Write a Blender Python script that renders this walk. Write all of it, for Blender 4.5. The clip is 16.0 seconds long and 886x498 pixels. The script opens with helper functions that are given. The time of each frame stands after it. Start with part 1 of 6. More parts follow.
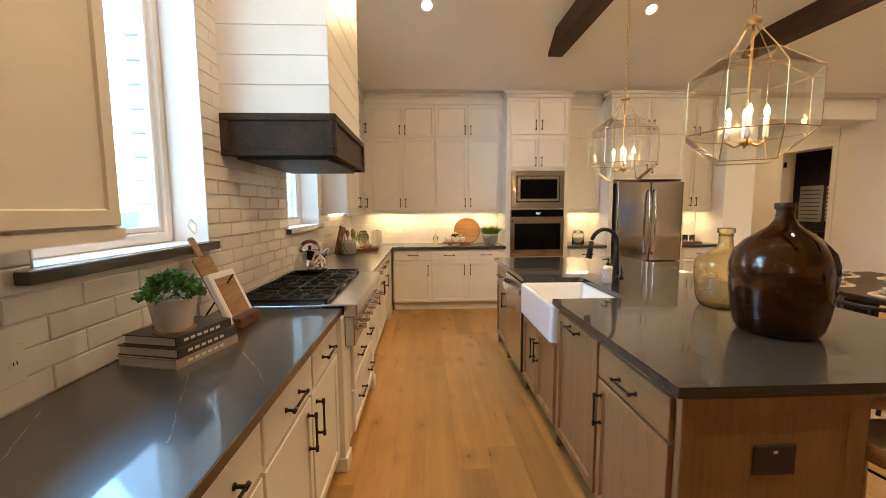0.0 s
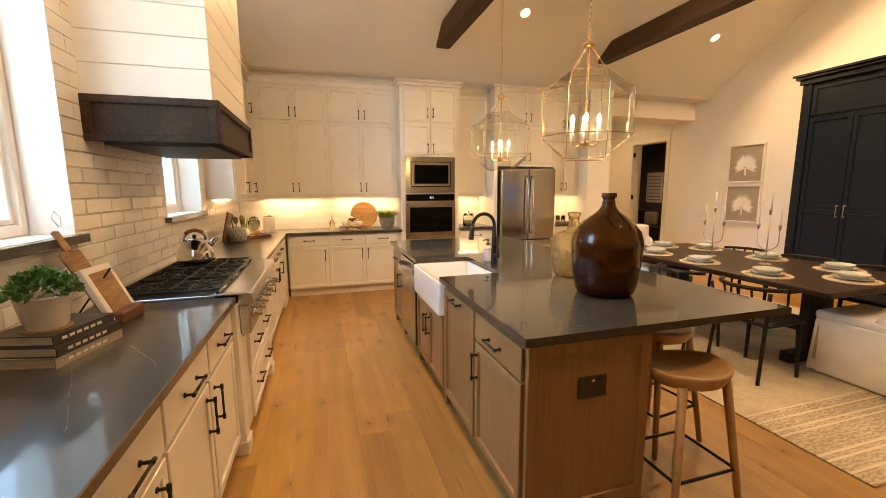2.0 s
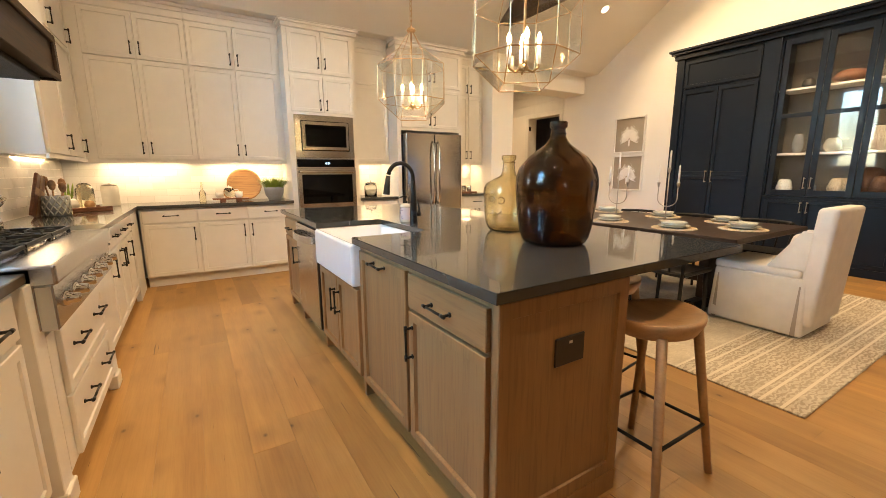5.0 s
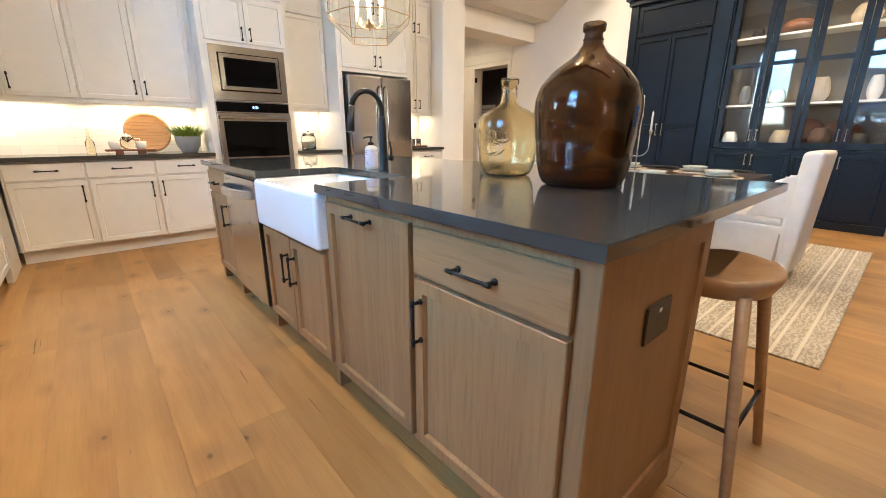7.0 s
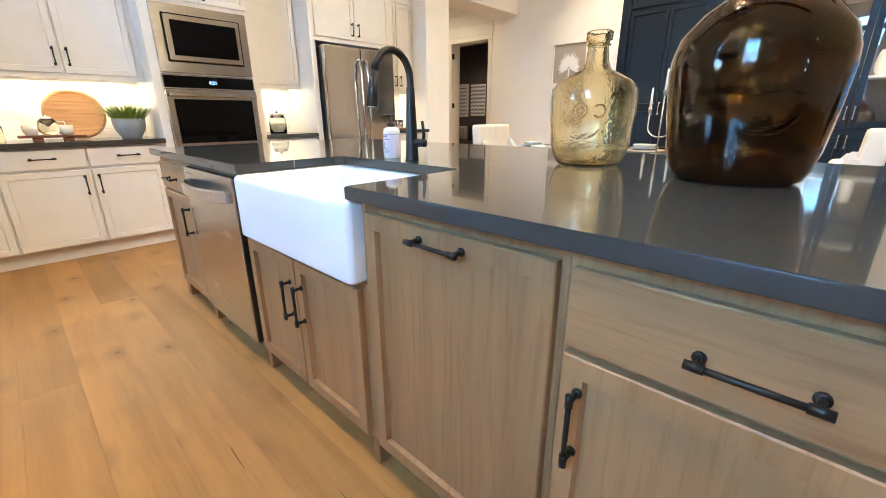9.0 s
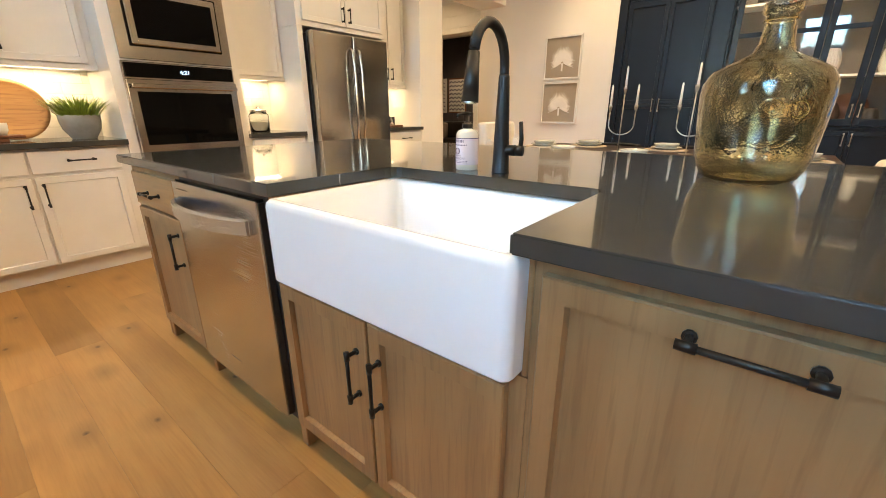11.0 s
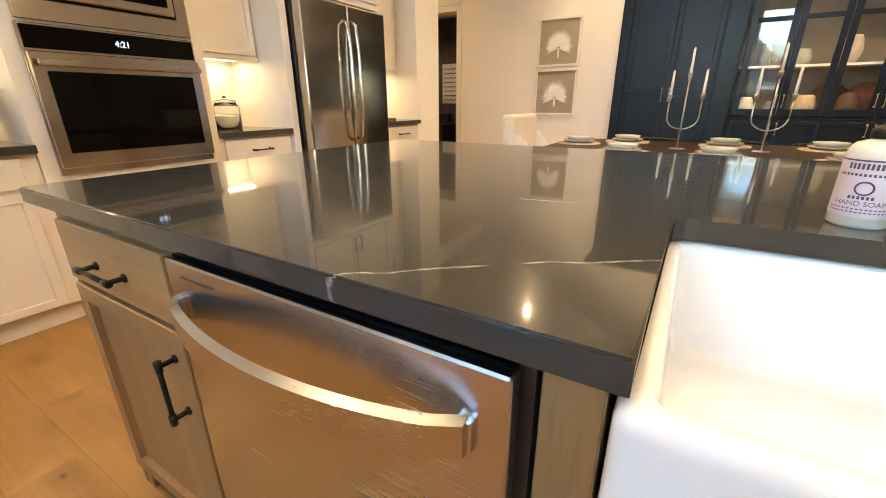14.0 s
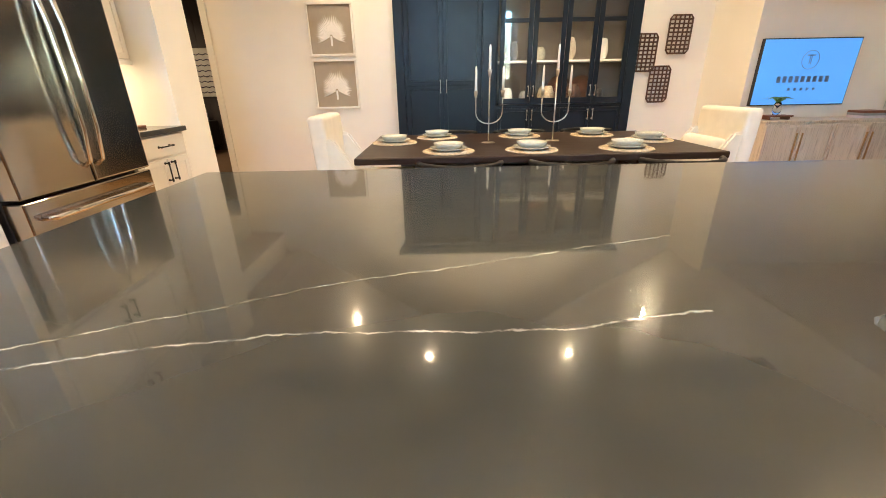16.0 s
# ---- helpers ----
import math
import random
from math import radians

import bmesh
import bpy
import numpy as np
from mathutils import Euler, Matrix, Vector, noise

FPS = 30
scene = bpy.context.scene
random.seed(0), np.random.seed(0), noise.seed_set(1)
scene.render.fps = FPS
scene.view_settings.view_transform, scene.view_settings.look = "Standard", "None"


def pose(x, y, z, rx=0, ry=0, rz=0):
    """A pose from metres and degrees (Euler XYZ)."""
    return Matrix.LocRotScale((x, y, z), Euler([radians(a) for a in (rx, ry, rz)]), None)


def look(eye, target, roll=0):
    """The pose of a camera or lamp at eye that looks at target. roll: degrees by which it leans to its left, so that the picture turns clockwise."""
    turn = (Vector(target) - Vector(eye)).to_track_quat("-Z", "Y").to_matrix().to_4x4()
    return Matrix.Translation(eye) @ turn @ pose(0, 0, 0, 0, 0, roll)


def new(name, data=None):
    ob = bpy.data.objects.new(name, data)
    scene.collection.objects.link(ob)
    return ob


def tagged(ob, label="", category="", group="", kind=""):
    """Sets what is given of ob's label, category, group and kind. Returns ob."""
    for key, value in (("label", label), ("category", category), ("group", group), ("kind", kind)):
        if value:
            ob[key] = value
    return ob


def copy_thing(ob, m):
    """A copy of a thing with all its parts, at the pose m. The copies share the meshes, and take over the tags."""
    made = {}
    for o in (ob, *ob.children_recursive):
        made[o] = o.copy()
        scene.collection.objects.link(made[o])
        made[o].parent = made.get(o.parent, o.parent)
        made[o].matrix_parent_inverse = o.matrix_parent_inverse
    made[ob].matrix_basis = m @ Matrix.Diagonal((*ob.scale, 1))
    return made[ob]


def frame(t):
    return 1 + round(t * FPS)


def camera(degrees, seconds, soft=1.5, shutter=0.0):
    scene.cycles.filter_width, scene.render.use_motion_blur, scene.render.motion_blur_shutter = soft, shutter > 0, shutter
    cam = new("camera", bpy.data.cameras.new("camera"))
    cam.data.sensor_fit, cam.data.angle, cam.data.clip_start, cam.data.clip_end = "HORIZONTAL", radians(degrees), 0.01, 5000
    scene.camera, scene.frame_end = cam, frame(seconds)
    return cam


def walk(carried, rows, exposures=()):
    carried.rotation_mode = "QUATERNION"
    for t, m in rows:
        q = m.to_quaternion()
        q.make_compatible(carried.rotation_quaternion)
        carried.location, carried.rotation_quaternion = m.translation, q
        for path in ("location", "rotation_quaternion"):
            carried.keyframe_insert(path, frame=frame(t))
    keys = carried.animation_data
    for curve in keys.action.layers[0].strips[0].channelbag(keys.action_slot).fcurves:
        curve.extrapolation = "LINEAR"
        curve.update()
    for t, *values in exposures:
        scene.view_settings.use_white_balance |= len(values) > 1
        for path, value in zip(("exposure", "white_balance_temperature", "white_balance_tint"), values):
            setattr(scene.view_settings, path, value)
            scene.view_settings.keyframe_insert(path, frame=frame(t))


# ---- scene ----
cam = camera(95.2, 16.0, soft=0.5)
PATH = [
    (0, (0.823, 0.863, 1.465), (0.914, 2.851, 1.263), -0.3),
    (0.5, (0.763, 0.757, 1.472), (1.117, 2.71, 1.234), -0.4),
    (1, (0.805, 0.702, 1.495), (1.264, 2.63, 1.227), -0.4),
    (1.5, (0.831, 0.64, 1.506), (1.351, 2.55, 1.221), -0.3),
    (2, (0.844, 0.644, 1.504), (1.411, 2.539, 1.212), -0.3),
    (2.5, (0.83, 0.7, 1.496), (1.421, 2.589, 1.204), -0.4),
    (3, (0.831, 0.745, 1.476), (1.466, 2.618, 1.18), -0.4),
    (3.5, (0.869, 0.804, 1.442), (1.573, 2.652, 1.144), -0.4),
    (4, (0.898, 0.913, 1.369), (1.7, 2.72, 1.063), -0.3),
    (4.5, (0.895, 1.055, 1.3), (1.804, 2.806, 0.972), -0.4),
    (5, (0.891, 1.152, 1.253), (1.918, 2.828, 0.883), -0.3),
    (7.5, (0.953, 1.848, 1.083), (2.244, 3.262, 0.506), -0.1),
    (8, (0.992, 2.022, 1.071), (2.315, 3.398, 0.473), -0.3),
    (8.5, (1.015, 2.166, 1.08), (2.366, 3.508, 0.467), -0.2),
    (9, (1.015, 2.32, 1.087), (2.389, 3.633, 0.464), -0.3),
    (11.5, (1.089, 3.084, 1.099), (2.585, 4.247, 0.458), -0.3),
    (12, (1.138, 3.261, 1.101), (2.646, 4.41, 0.462), -0.5),
    (12.5, (1.152, 3.428, 1.097), (2.669, 4.564, 0.458), -0.2),
    (13, (1.172, 3.583, 1.112), (2.697, 4.702, 0.465), -0.2),
    (13.5, (1.23, 3.78, 1.095), (2.783, 4.853, 0.436), -0.3),
    (14, (1.298, 3.928, 1.099), (2.909, 4.898, 0.417), -0.2),
    (14.5, (1.353, 4.105, 1.119), (3.047, 4.906, 0.421), -0.1),
    (15, (1.437, 4.269, 1.12), (3.216, 4.85, 0.414), -0.5),
    (15.5, (1.54, 4.404, 1.177), (3.38, 4.699, 0.45), -0.9),
    (16, (1.634, 4.424, 1.182), (3.49, 4.416, 0.436), -1.1),
]
EXPOSURES = [
    (0.0, 3.8, 6400, 8), (0.5, 3.88, 7200, 12), (1.5, 3.97, 7600, 12), (3.5, 4.12, 7500, 12), (5.0, 4.22, 6200, 5), (7.5, 4.46, 4900, 3),
    (9.0, 4.58, 4900, 2), (12.0, 4.13, 6400, 4), (13.5, 4.15, 6350, 5), (14.0, 4.25, 6350, 6), (14.5, 4.38, 6500, 6), (15.0, 4.60, 6400, 5), (15.5, 4.56, 5800, 3), (16.0, 4.5, 5650, 2),
]
walk(cam, [(t, look(eye, target, roll)) for t, eye, target, roll in PATH], EXPOSURES)

# ---- world and light ----
world = bpy.data.worlds.new("sky")
scene.world = world
world.use_nodes = True
wn = world.node_tree.nodes
sky = wn.new("ShaderNodeTexSky")
sky.sky_type, sky.sun_disc = "NISHITA", False
sky.sun_elevation, sky.sun_rotation = radians(38), radians(66)
sky.air_density, sky.dust_density, sky.ozone_density = 1.3, 0.6, 2.0
world.node_tree.links.new(sky.outputs["Color"], wn["Background"].inputs["Color"])
wn["Background"].inputs["Strength"].default_value = 0.15

WARM = (1.0, 0.66, 0.35)
CAN_WATTS, PENDANT_WATTS, STRIP_WATTS = 6.1, 1.2, 0.40


def lamp(name, kind, m, watts, color=WARM, **settings):
    data = bpy.data.lights.new(name, kind)
    data.energy, data.color = watts, color
    if kind == "SPOT":
        data.spot_size, data.spot_blend, data.shadow_soft_size = settings["size"], 0.9, 0.018
    elif kind == "AREA":
        data.shape, data.size, data.size_y = "RECTANGLE", settings["size"], settings["size_y"]
    elif kind == "POINT":
        data.shadow_soft_size = settings["size"]
    else:
        data.angle = settings["size"]
    ob = new(name, data)
    ob.matrix_world = m
    return ob


lamp("sun", "SUN", look((7.2, 3.2, 6.2), (0, 0, 0)), 0.6, (1.0, 0.95, 0.88), size=radians(10))
# the sky's light at the two kitchen windows
for y in (2.56, 4.82):
    lamp("window_skylight", "AREA", look((-1.15, y, 3.25), (-0.10, y, 1.75)), 0.30, (0.26, 0.58, 1.0), size=1.5, size_y=1.0)
    lamp("window_skylight", "AREA", look((-3.0, y, 3.7), (-0.60, y, 2.0)), 8.5, (0.26, 0.60, 1.0), size=1.8, size_y=1.2)


# ---- materials ----
class Nodes:
    """A short way to write node trees."""

    def __init__(self, name):
        self.mat = bpy.data.materials.new(name)
        self.mat.use_nodes = True
        self.tree = self.mat.node_tree
        self.bsdf = self.tree.nodes["Principled BSDF"]
        self.pos = self.add("ShaderNodeNewGeometry").outputs["Position"]

    def add(self, kind, dimensions=None, operation=None, use_clamp=None, data_type=None, blend_type=None, feature=None, wave_type=None):
        node = self.tree.nodes.new(kind)
        if dimensions:
            node.voronoi_dimensions = dimensions
        if operation:
            node.operation = operation
        if use_clamp is not None:
            node.use_clamp = use_clamp
        if data_type:
            node.data_type = data_type
        if blend_type:
            node.blend_type = blend_type
        if feature:
            node.feature = feature
        if wave_type:
            node.wave_type = wave_type
        return node

    def wire(self, value, socket):
        if isinstance(value, bpy.types.NodeSocket):
            self.tree.links.new(value, socket)
        else:
            socket.default_value = value

    def math(self, op, a, b=0.0, clamp=False):
        node = self.add("ShaderNodeMath", operation=op, use_clamp=clamp)
        self.wire(a, node.inputs[0])
        self.wire(b, node.inputs[1])
        return node.outputs[0]

    def scaled(self, vector, scale):
        node = self.add("ShaderNodeVectorMath", operation="MULTIPLY")
        self.wire(vector, node.inputs[0])
        node.inputs[1].default_value = scale
        return node.outputs[0]

    def noise(self, scale, detail=3.0, vector=None, rough=0.55):
        node = self.add("ShaderNodeTexNoise")
        self.wire(vector or self.pos, node.inputs["Vector"])
        node.inputs["Scale"].default_value = scale
        node.inputs["Detail"].default_value = detail
        node.inputs["Roughness"].default_value = rough
        return node.outputs["Fac"]

    def ramp(self, fac, *stops):
        node = self.add("ShaderNodeValToRGB")
        els = node.color_ramp.elements
        while len(els) < len(stops):
            els.new(0.5)
        for el, (at, color) in zip(els, stops):
            el.position, el.color = at, (*color, 1)
        self.wire(fac, node.inputs["Fac"])
        return node.outputs["Color"]

    def mix(self, fac, a, b, blend="MIX"):
        node = self.add("ShaderNodeMix", data_type="RGBA", blend_type=blend)
        self.wire(fac, node.inputs[0])
        for value, socket in ((a, node.inputs[6]), (b, node.inputs[7])):
            self.wire((*value, 1) if isinstance(value, tuple) else value, socket)
        return node.outputs[2]

    def bump(self, height, strength, distance=0.002):
        node = self.add("ShaderNodeBump")
        node.inputs["Strength"].default_value = strength
        node.inputs["Distance"].default_value = distance
        self.wire(height, node.inputs["Height"])
        self.tree.links.new(node.outputs["Normal"], self.bsdf.inputs["Normal"])

    def done(self, color, rough, metal=0.0, **more):
        self.wire((*color, 1) if isinstance(color, tuple) else color, self.bsdf.inputs["Base Color"])
        self.wire(rough, self.bsdf.inputs["Roughness"])
        self.bsdf.inputs["Metallic"].default_value = metal
        for key, value in more.items():
            self.bsdf.inputs[key.replace("_", " ").title().replace("Ior", "IOR")].default_value = value
        return self.mat


def shade(c, k):
    return tuple(v * k for v in c)


def plain(name, color, rough=0.5, metal=0.0, vary=0.12, scale=6.0, grain=60.0, bump=0.08, **more):
    """A painted, cast or woven surface: broad unevenness, fine grain, a little relief."""
    n = Nodes(name)
    broad, fine = n.noise(scale), n.noise(grain, 2.0)
    col = n.ramp(broad, (0.3, shade(color, 1 - vary)), (0.7, shade(color, 1 + vary * 0.6)))
    r = n.math("ADD", n.math("MULTIPLY", n.math("SUBTRACT", fine, 0.5), 0.18), rough, True)
    n.bump(fine, bump)
    return n.done(col, r, metal, **more)


def timber(name, dark, light, along, rough=0.45, grain=1.0, bump=0.12, pores=0.35, spec=0.5):
    """Wood with the grain along one axis: figure, streaks and pores."""
    n = Nodes(name)
    stretch = [14.0 * grain] * 3
    stretch["xyz".index(along)] = 0.9 * grain
    rnd = n.add("ShaderNodeObjectInfo").outputs["Random"]
    moved = n.add("ShaderNodeVectorMath", operation="ADD")
    n.wire(n.scaled(n.pos, stretch), moved.inputs[0])
    shift = n.add("ShaderNodeCombineXYZ")
    for socket in shift.inputs:
        n.wire(n.math("MULTIPLY", rnd, 37.0), socket)
    n.wire(shift.outputs[0], moved.inputs[1])
    figure = n.noise(1.0, 4.0, moved.outputs[0], 0.6)
    fine = n.noise(6.0, 3.0, moved.outputs[0])
    col = n.ramp(figure, (0.25, dark), (0.55, tuple((a + b) / 2 for a, b in zip(dark, light))), (0.8, light))
    streak = n.ramp(fine, (0.35, shade(dark, 0.6)), (0.5, (1, 1, 1)))
    col = n.mix(pores, col, streak, "MULTIPLY")
    col = n.mix(1.0, col, n.ramp(rnd, (0.0, (0.86, 0.86, 0.86)), (1.0, (1.06, 1.04, 1.02))), "MULTIPLY")
    n.bump(fine, bump)
    return n.done(col, n.math("ADD", n.math("MULTIPLY", fine, 0.15), rough - 0.07), 0.0, specular_ior_level=spec)


def brushed(name, color, rough, along, metal=1.0):
    """Brushed steel: streaks along one axis."""
    n = Nodes(name)
    stretch = [420.0] * 3
    stretch["xyz".index(along)] = 1.5
    streak = n.noise(1.0, 2.0, n.scaled(n.pos, stretch))
    smear = n.noise(3.0, 2.0)
    r = n.math("ADD", n.math("MULTIPLY", streak, 0.06), n.math("MULTIPLY", smear, 0.10))
    n.bump(streak, 0.02, 0.0003)
    return n.done(n.ramp(smear, (0.3, shade(color, 0.9)), (0.7, color)), n.math("ADD", r, rough - 0.1), metal)


def quartz(name, veins, haze=0.07):
    """Polished charcoal quartz with broken white veins; each vein is a width and a run of (x, y) bends."""
    n = Nodes(name)
    sep = n.add("ShaderNodeSeparateXYZ")
    n.wire(n.pos, sep.inputs[0])
    wob = n.math("MULTIPLY", n.math("SUBTRACT", n.noise(9.0, 4.0), 0.5), 0.030)
    wob2 = n.math("MULTIPLY", n.math("SUBTRACT", n.noise(70.0, 3.0), 0.5), 0.008)
    broken = n.noise(26.0, 4.0)
    speck = n.noise(3.0, 3.0)
    mask = 0.0
    for wide, *bends in veins:
        for (x, y), (x1, y1) in zip(bends, bends[1:]):
            long = math.hypot(x1 - x, y1 - y)
            ux, uy = (x1 - x) / long, (y1 - y) / long
            px, py = n.math("SUBTRACT", sep.outputs[0], x), n.math("SUBTRACT", sep.outputs[1], y)
            along = n.math("ADD", n.math("MULTIPLY", px, ux), n.math("MULTIPLY", py, uy))
            off = n.math("ADD", n.math("MULTIPLY", px, -uy), n.math("MULTIPLY", py, ux))
            off = n.math("ABSOLUTE", n.math("ADD", off, n.math("ADD", wob, wob2)))
            line = n.math("SUBTRACT", 1.0, n.math("DIVIDE", off, wide), True)
            inside = n.math("LESS_THAN", n.math("ABSOLUTE", n.math("SUBTRACT", along, long / 2)), long / 2)
            mask = n.math("MAXIMUM", n.math("MULTIPLY", line, inside), mask)
    mask = n.math("MULTIPLY", mask, n.math("MULTIPLY", n.math("SUBTRACT", broken, 0.36, True), 4.0, True), True)
    base = n.ramp(speck, (0.3, (0.029, 0.030, 0.028)), (0.75, (0.041, 0.042, 0.038)))
    col = n.mix(mask, base, (0.42, 0.405, 0.38))
    # a fine polish over a slightly hazy body
    r = n.math("ADD", n.math("MULTIPLY", n.noise(9.0, 3.0), 0.08), 0.15 + haze * 0.25)
    return n.done(col, r, 0.0, specular_ior_level=haze, coat_weight=0.85, coat_roughness=0.045)


def oak_floor():
    n = Nodes("oak_planks")
    rnd = n.add("ShaderNodeObjectInfo").outputs["Random"]
    shift = n.add("ShaderNodeCombineXYZ")
    for socket, k in zip(shift.inputs, (31.0, 57.0, 0.0)):
        n.wire(n.math("MULTIPLY", rnd, k), socket)
    moved = n.add("ShaderNodeVectorMath", operation="ADD")
    n.wire(n.pos, moved.inputs[0])
    n.wire(shift.outputs[0], moved.inputs[1])
    p = moved.outputs[0]
    figure = n.noise(1.0, 5.0, n.scaled(p, (12.0, 0.9, 1.0)), 0.6)
    fine = n.noise(1.0, 3.0, n.scaled(p, (140.0, 5.0, 1.0)))
    col = n.ramp(figure, (0.22, (0.320, 0.170, 0.053)), (0.5, (0.412, 0.237, 0.077)), (0.78, (0.48, 0.295, 0.104)))
    col = n.mix(0.10, col, n.ramp(fine, (0.35, (0.30, 0.22, 0.15)), (0.55, (1, 1, 1))), "MULTIPLY")
    cloud = n.noise(1.3, 3.0, p)
    col = n.mix(0.5, col, n.ramp(cloud, (0.3, (0.66, 0.61, 0.55)), (0.7, (1.16, 1.13, 1.08))), "MULTIPLY")
    tone = n.ramp(rnd, (0.0, (0.82, 0.80, 0.78)), (0.5, (1, 1, 1)), (1.0, (1.10, 1.07, 1.02)))
    col = n.mix(1.0, col, tone, "MULTIPLY")
    knots = n.add("ShaderNodeTexVoronoi", "2D")
    n.wire(n.scaled(p, (2.4, 1.5, 1.0)), knots.inputs["Vector"])
    knots.inputs["Scale"].default_value = 1.0
    ring = n.math("SUBTRACT", 1.0, n.math("DIVIDE", knots.outputs["Distance"], 0.030), True)
    ring = n.math("MULTIPLY", ring, n.math("GREATER_THAN", n.noise(0.9, 0.0, p), 0.44))
    col = n.mix(ring, col, (0.045, 0.022, 0.010))
    # drying cracks along the grain, some filled dark
    crack = n.noise(1.0, 2.0, n.scaled(p, (60.0, 1.6, 1.0)))
    where = n.noise(1.0, 2.0, n.scaled(p, (2.2, 1.1, 1.0)))
    split = n.math("MULTIPLY", n.math("GREATER_THAN", crack, 0.70), n.math("GREATER_THAN", where, 0.56))
    col = n.mix(n.math("MULTIPLY", split, 0.75), col, (0.06, 0.03, 0.014))
    # smoky halo round the knots
    halo = n.math("SUBTRACT", 1.0, n.math("DIVIDE", knots.outputs["Distance"], 0.16), True)
    col = n.mix(n.math("MULTIPLY", halo, 0.45), col, (0.13, 0.068, 0.028))
    n.bump(fine, 0.10, 0.001)
    return n.done(col, n.math("ADD", n.math("MULTIPLY", figure, 0.16), 0.33), 0.0)


def rug_weave():
    """Faded oriental pattern: ornament in ruled bands at both ends, a worn field between them."""
    n = Nodes("rug_weave")
    sep = n.add("ShaderNodeSeparateXYZ")
    n.wire(n.pos, sep.inputs[0])
    y = sep.outputs[1]
    end = n.math("MINIMUM", n.math("SUBTRACT", y, 1.785), n.math("SUBTRACT", 5.78, y))
    rules = 0.0
    for at in (0.10, 0.20, 0.245, 0.44, 0.485, 0.58, 0.66):
        rules = n.math("MAXIMUM", rules, n.math("LESS_THAN", n.math("ABSOLUTE", n.math("SUBTRACT", end, at)), 0.008))
    swirl = n.add("ShaderNodeTexWave", wave_type="RINGS")
    n.wire(n.scaled(n.pos, (1.0, 1.25, 1.0)), swirl.inputs["Vector"])
    for key, value in (("Scale", 8.5), ("Distortion", 9.0), ("Detail", 2.0), ("Detail Scale", 2.4)):
        swirl.inputs[key].default_value = value
    scroll = n.math("GREATER_THAN", swirl.outputs["Fac"], 0.52)
    banded = n.math("LESS_THAN", end, 0.66)
    patchy = n.math("MULTIPLY", n.math("SUBTRACT", n.noise(3.2, 4.0), 0.36, True), 3.0, True)
    fleck = n.math("MULTIPLY", n.math("GREATER_THAN", n.noise(30.0, 4.0), 0.52), patchy)
    motif = n.math("ADD", n.math("MULTIPLY", scroll, n.math("ADD", n.math("MULTIPLY", banded, 0.62), 0.16)), n.math("MULTIPLY", fleck, 0.40), True)
    wear = n.math("ADD", n.math("MULTIPLY", n.noise(1.8, 4.0), 0.9), 0.25, True)
    motif = n.math("MULTIPLY", n.math("MULTIPLY", motif, wear), n.math("SUBTRACT", 1.0, rules))
    ground = n.ramp(n.noise(5.0, 3.0), (0.35, (0.50, 0.44, 0.35)), (0.65, (0.62, 0.56, 0.46)))
    col = n.mix(rules, n.mix(motif, ground, (0.27, 0.215, 0.16)), (0.68, 0.62, 0.52))
    n.bump(n.noise(260.0, 2.0), 0.6, 0.003)
    return n.done(col, 0.95)


def glazed_tile():
    n = Nodes("glazed_tile")
    rnd = n.add("ShaderNodeObjectInfo").outputs["Random"]
    isl = n.add("ShaderNodeNewGeometry").outputs["Random Per Island"]
    k = n.math("FRACT", n.math("ADD", rnd, isl))
    col = n.ramp(k, (0.0, (0.70, 0.68, 0.65)), (1.0, (0.80, 0.785, 0.755)))
    n.bump(n.noise(22.0, 2.0), 0.35, 0.004)
    return n.done(col, n.math("ADD", n.math("MULTIPLY", n.noise(14.0), 0.1), 0.20), 0.0)


def clear(name, color, rough=0.0, ior=1.45, ripple=0.0, scale=18.0):
    n = Nodes(name)
    if ripple:
        n.bump(n.noise(scale, 2.0), ripple, 0.01)
    return n.done(color, rough, 0.0, transmission_weight=1.0, ior=ior)


def glow(name, color, strength):
    n = Nodes(name)
    n.bsdf.inputs["Emission Color"].default_value = (*color, 1)
    n.bsdf.inputs["Emission Strength"].default_value = strength
    return n.done(color, 0.5)


CABINET = plain("cabinet_paint", (0.72, 0.69, 0.64), 0.42, vary=0.03, bump=0.04)
WALL = plain("wall_paint", (0.82, 0.79, 0.74), 0.75, vary=0.03, scale=1.5, grain=180, bump=0.15)
CEILING = plain("ceiling_paint", (0.72, 0.69, 0.64), 0.85, vary=0.03, scale=1.2, grain=160, bump=0.2)
TRIM = plain("trim_paint", (0.76, 0.74, 0.70), 0.4, vary=0.02, bump=0.03)
SHIPLAP = plain("shiplap_paint", (0.76, 0.75, 0.72), 0.45, vary=0.03, bump=0.05)
TILE = glazed_tile()
GROUT = plain("grout", (0.64, 0.61, 0.57), 0.9, bump=0.3)
FLOOR = oak_floor()
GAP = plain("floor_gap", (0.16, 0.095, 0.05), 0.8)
ISLAND = timber("stained_oak", (0.250, 0.131, 0.050), (0.360, 0.205, 0.084), "z", 0.42, 0.9, 0.12, 0.20)
ISLAND_H = timber("stained_oak_level", (0.250, 0.131, 0.050), (0.360, 0.205, 0.084), "y", 0.42, 0.9, 0.12, 0.20)
BEAM = timber("beam_oak", (0.036, 0.018, 0.009), (0.092, 0.048, 0.024), "y", 0.6, 0.6, 0.3, 0.4, 0.3)
HOODWOOD = timber("hood_oak", (0.022, 0.0145, 0.010), (0.070, 0.040, 0.024), "y", 0.55, 0.9, 0.3, 0.5, 0.25)
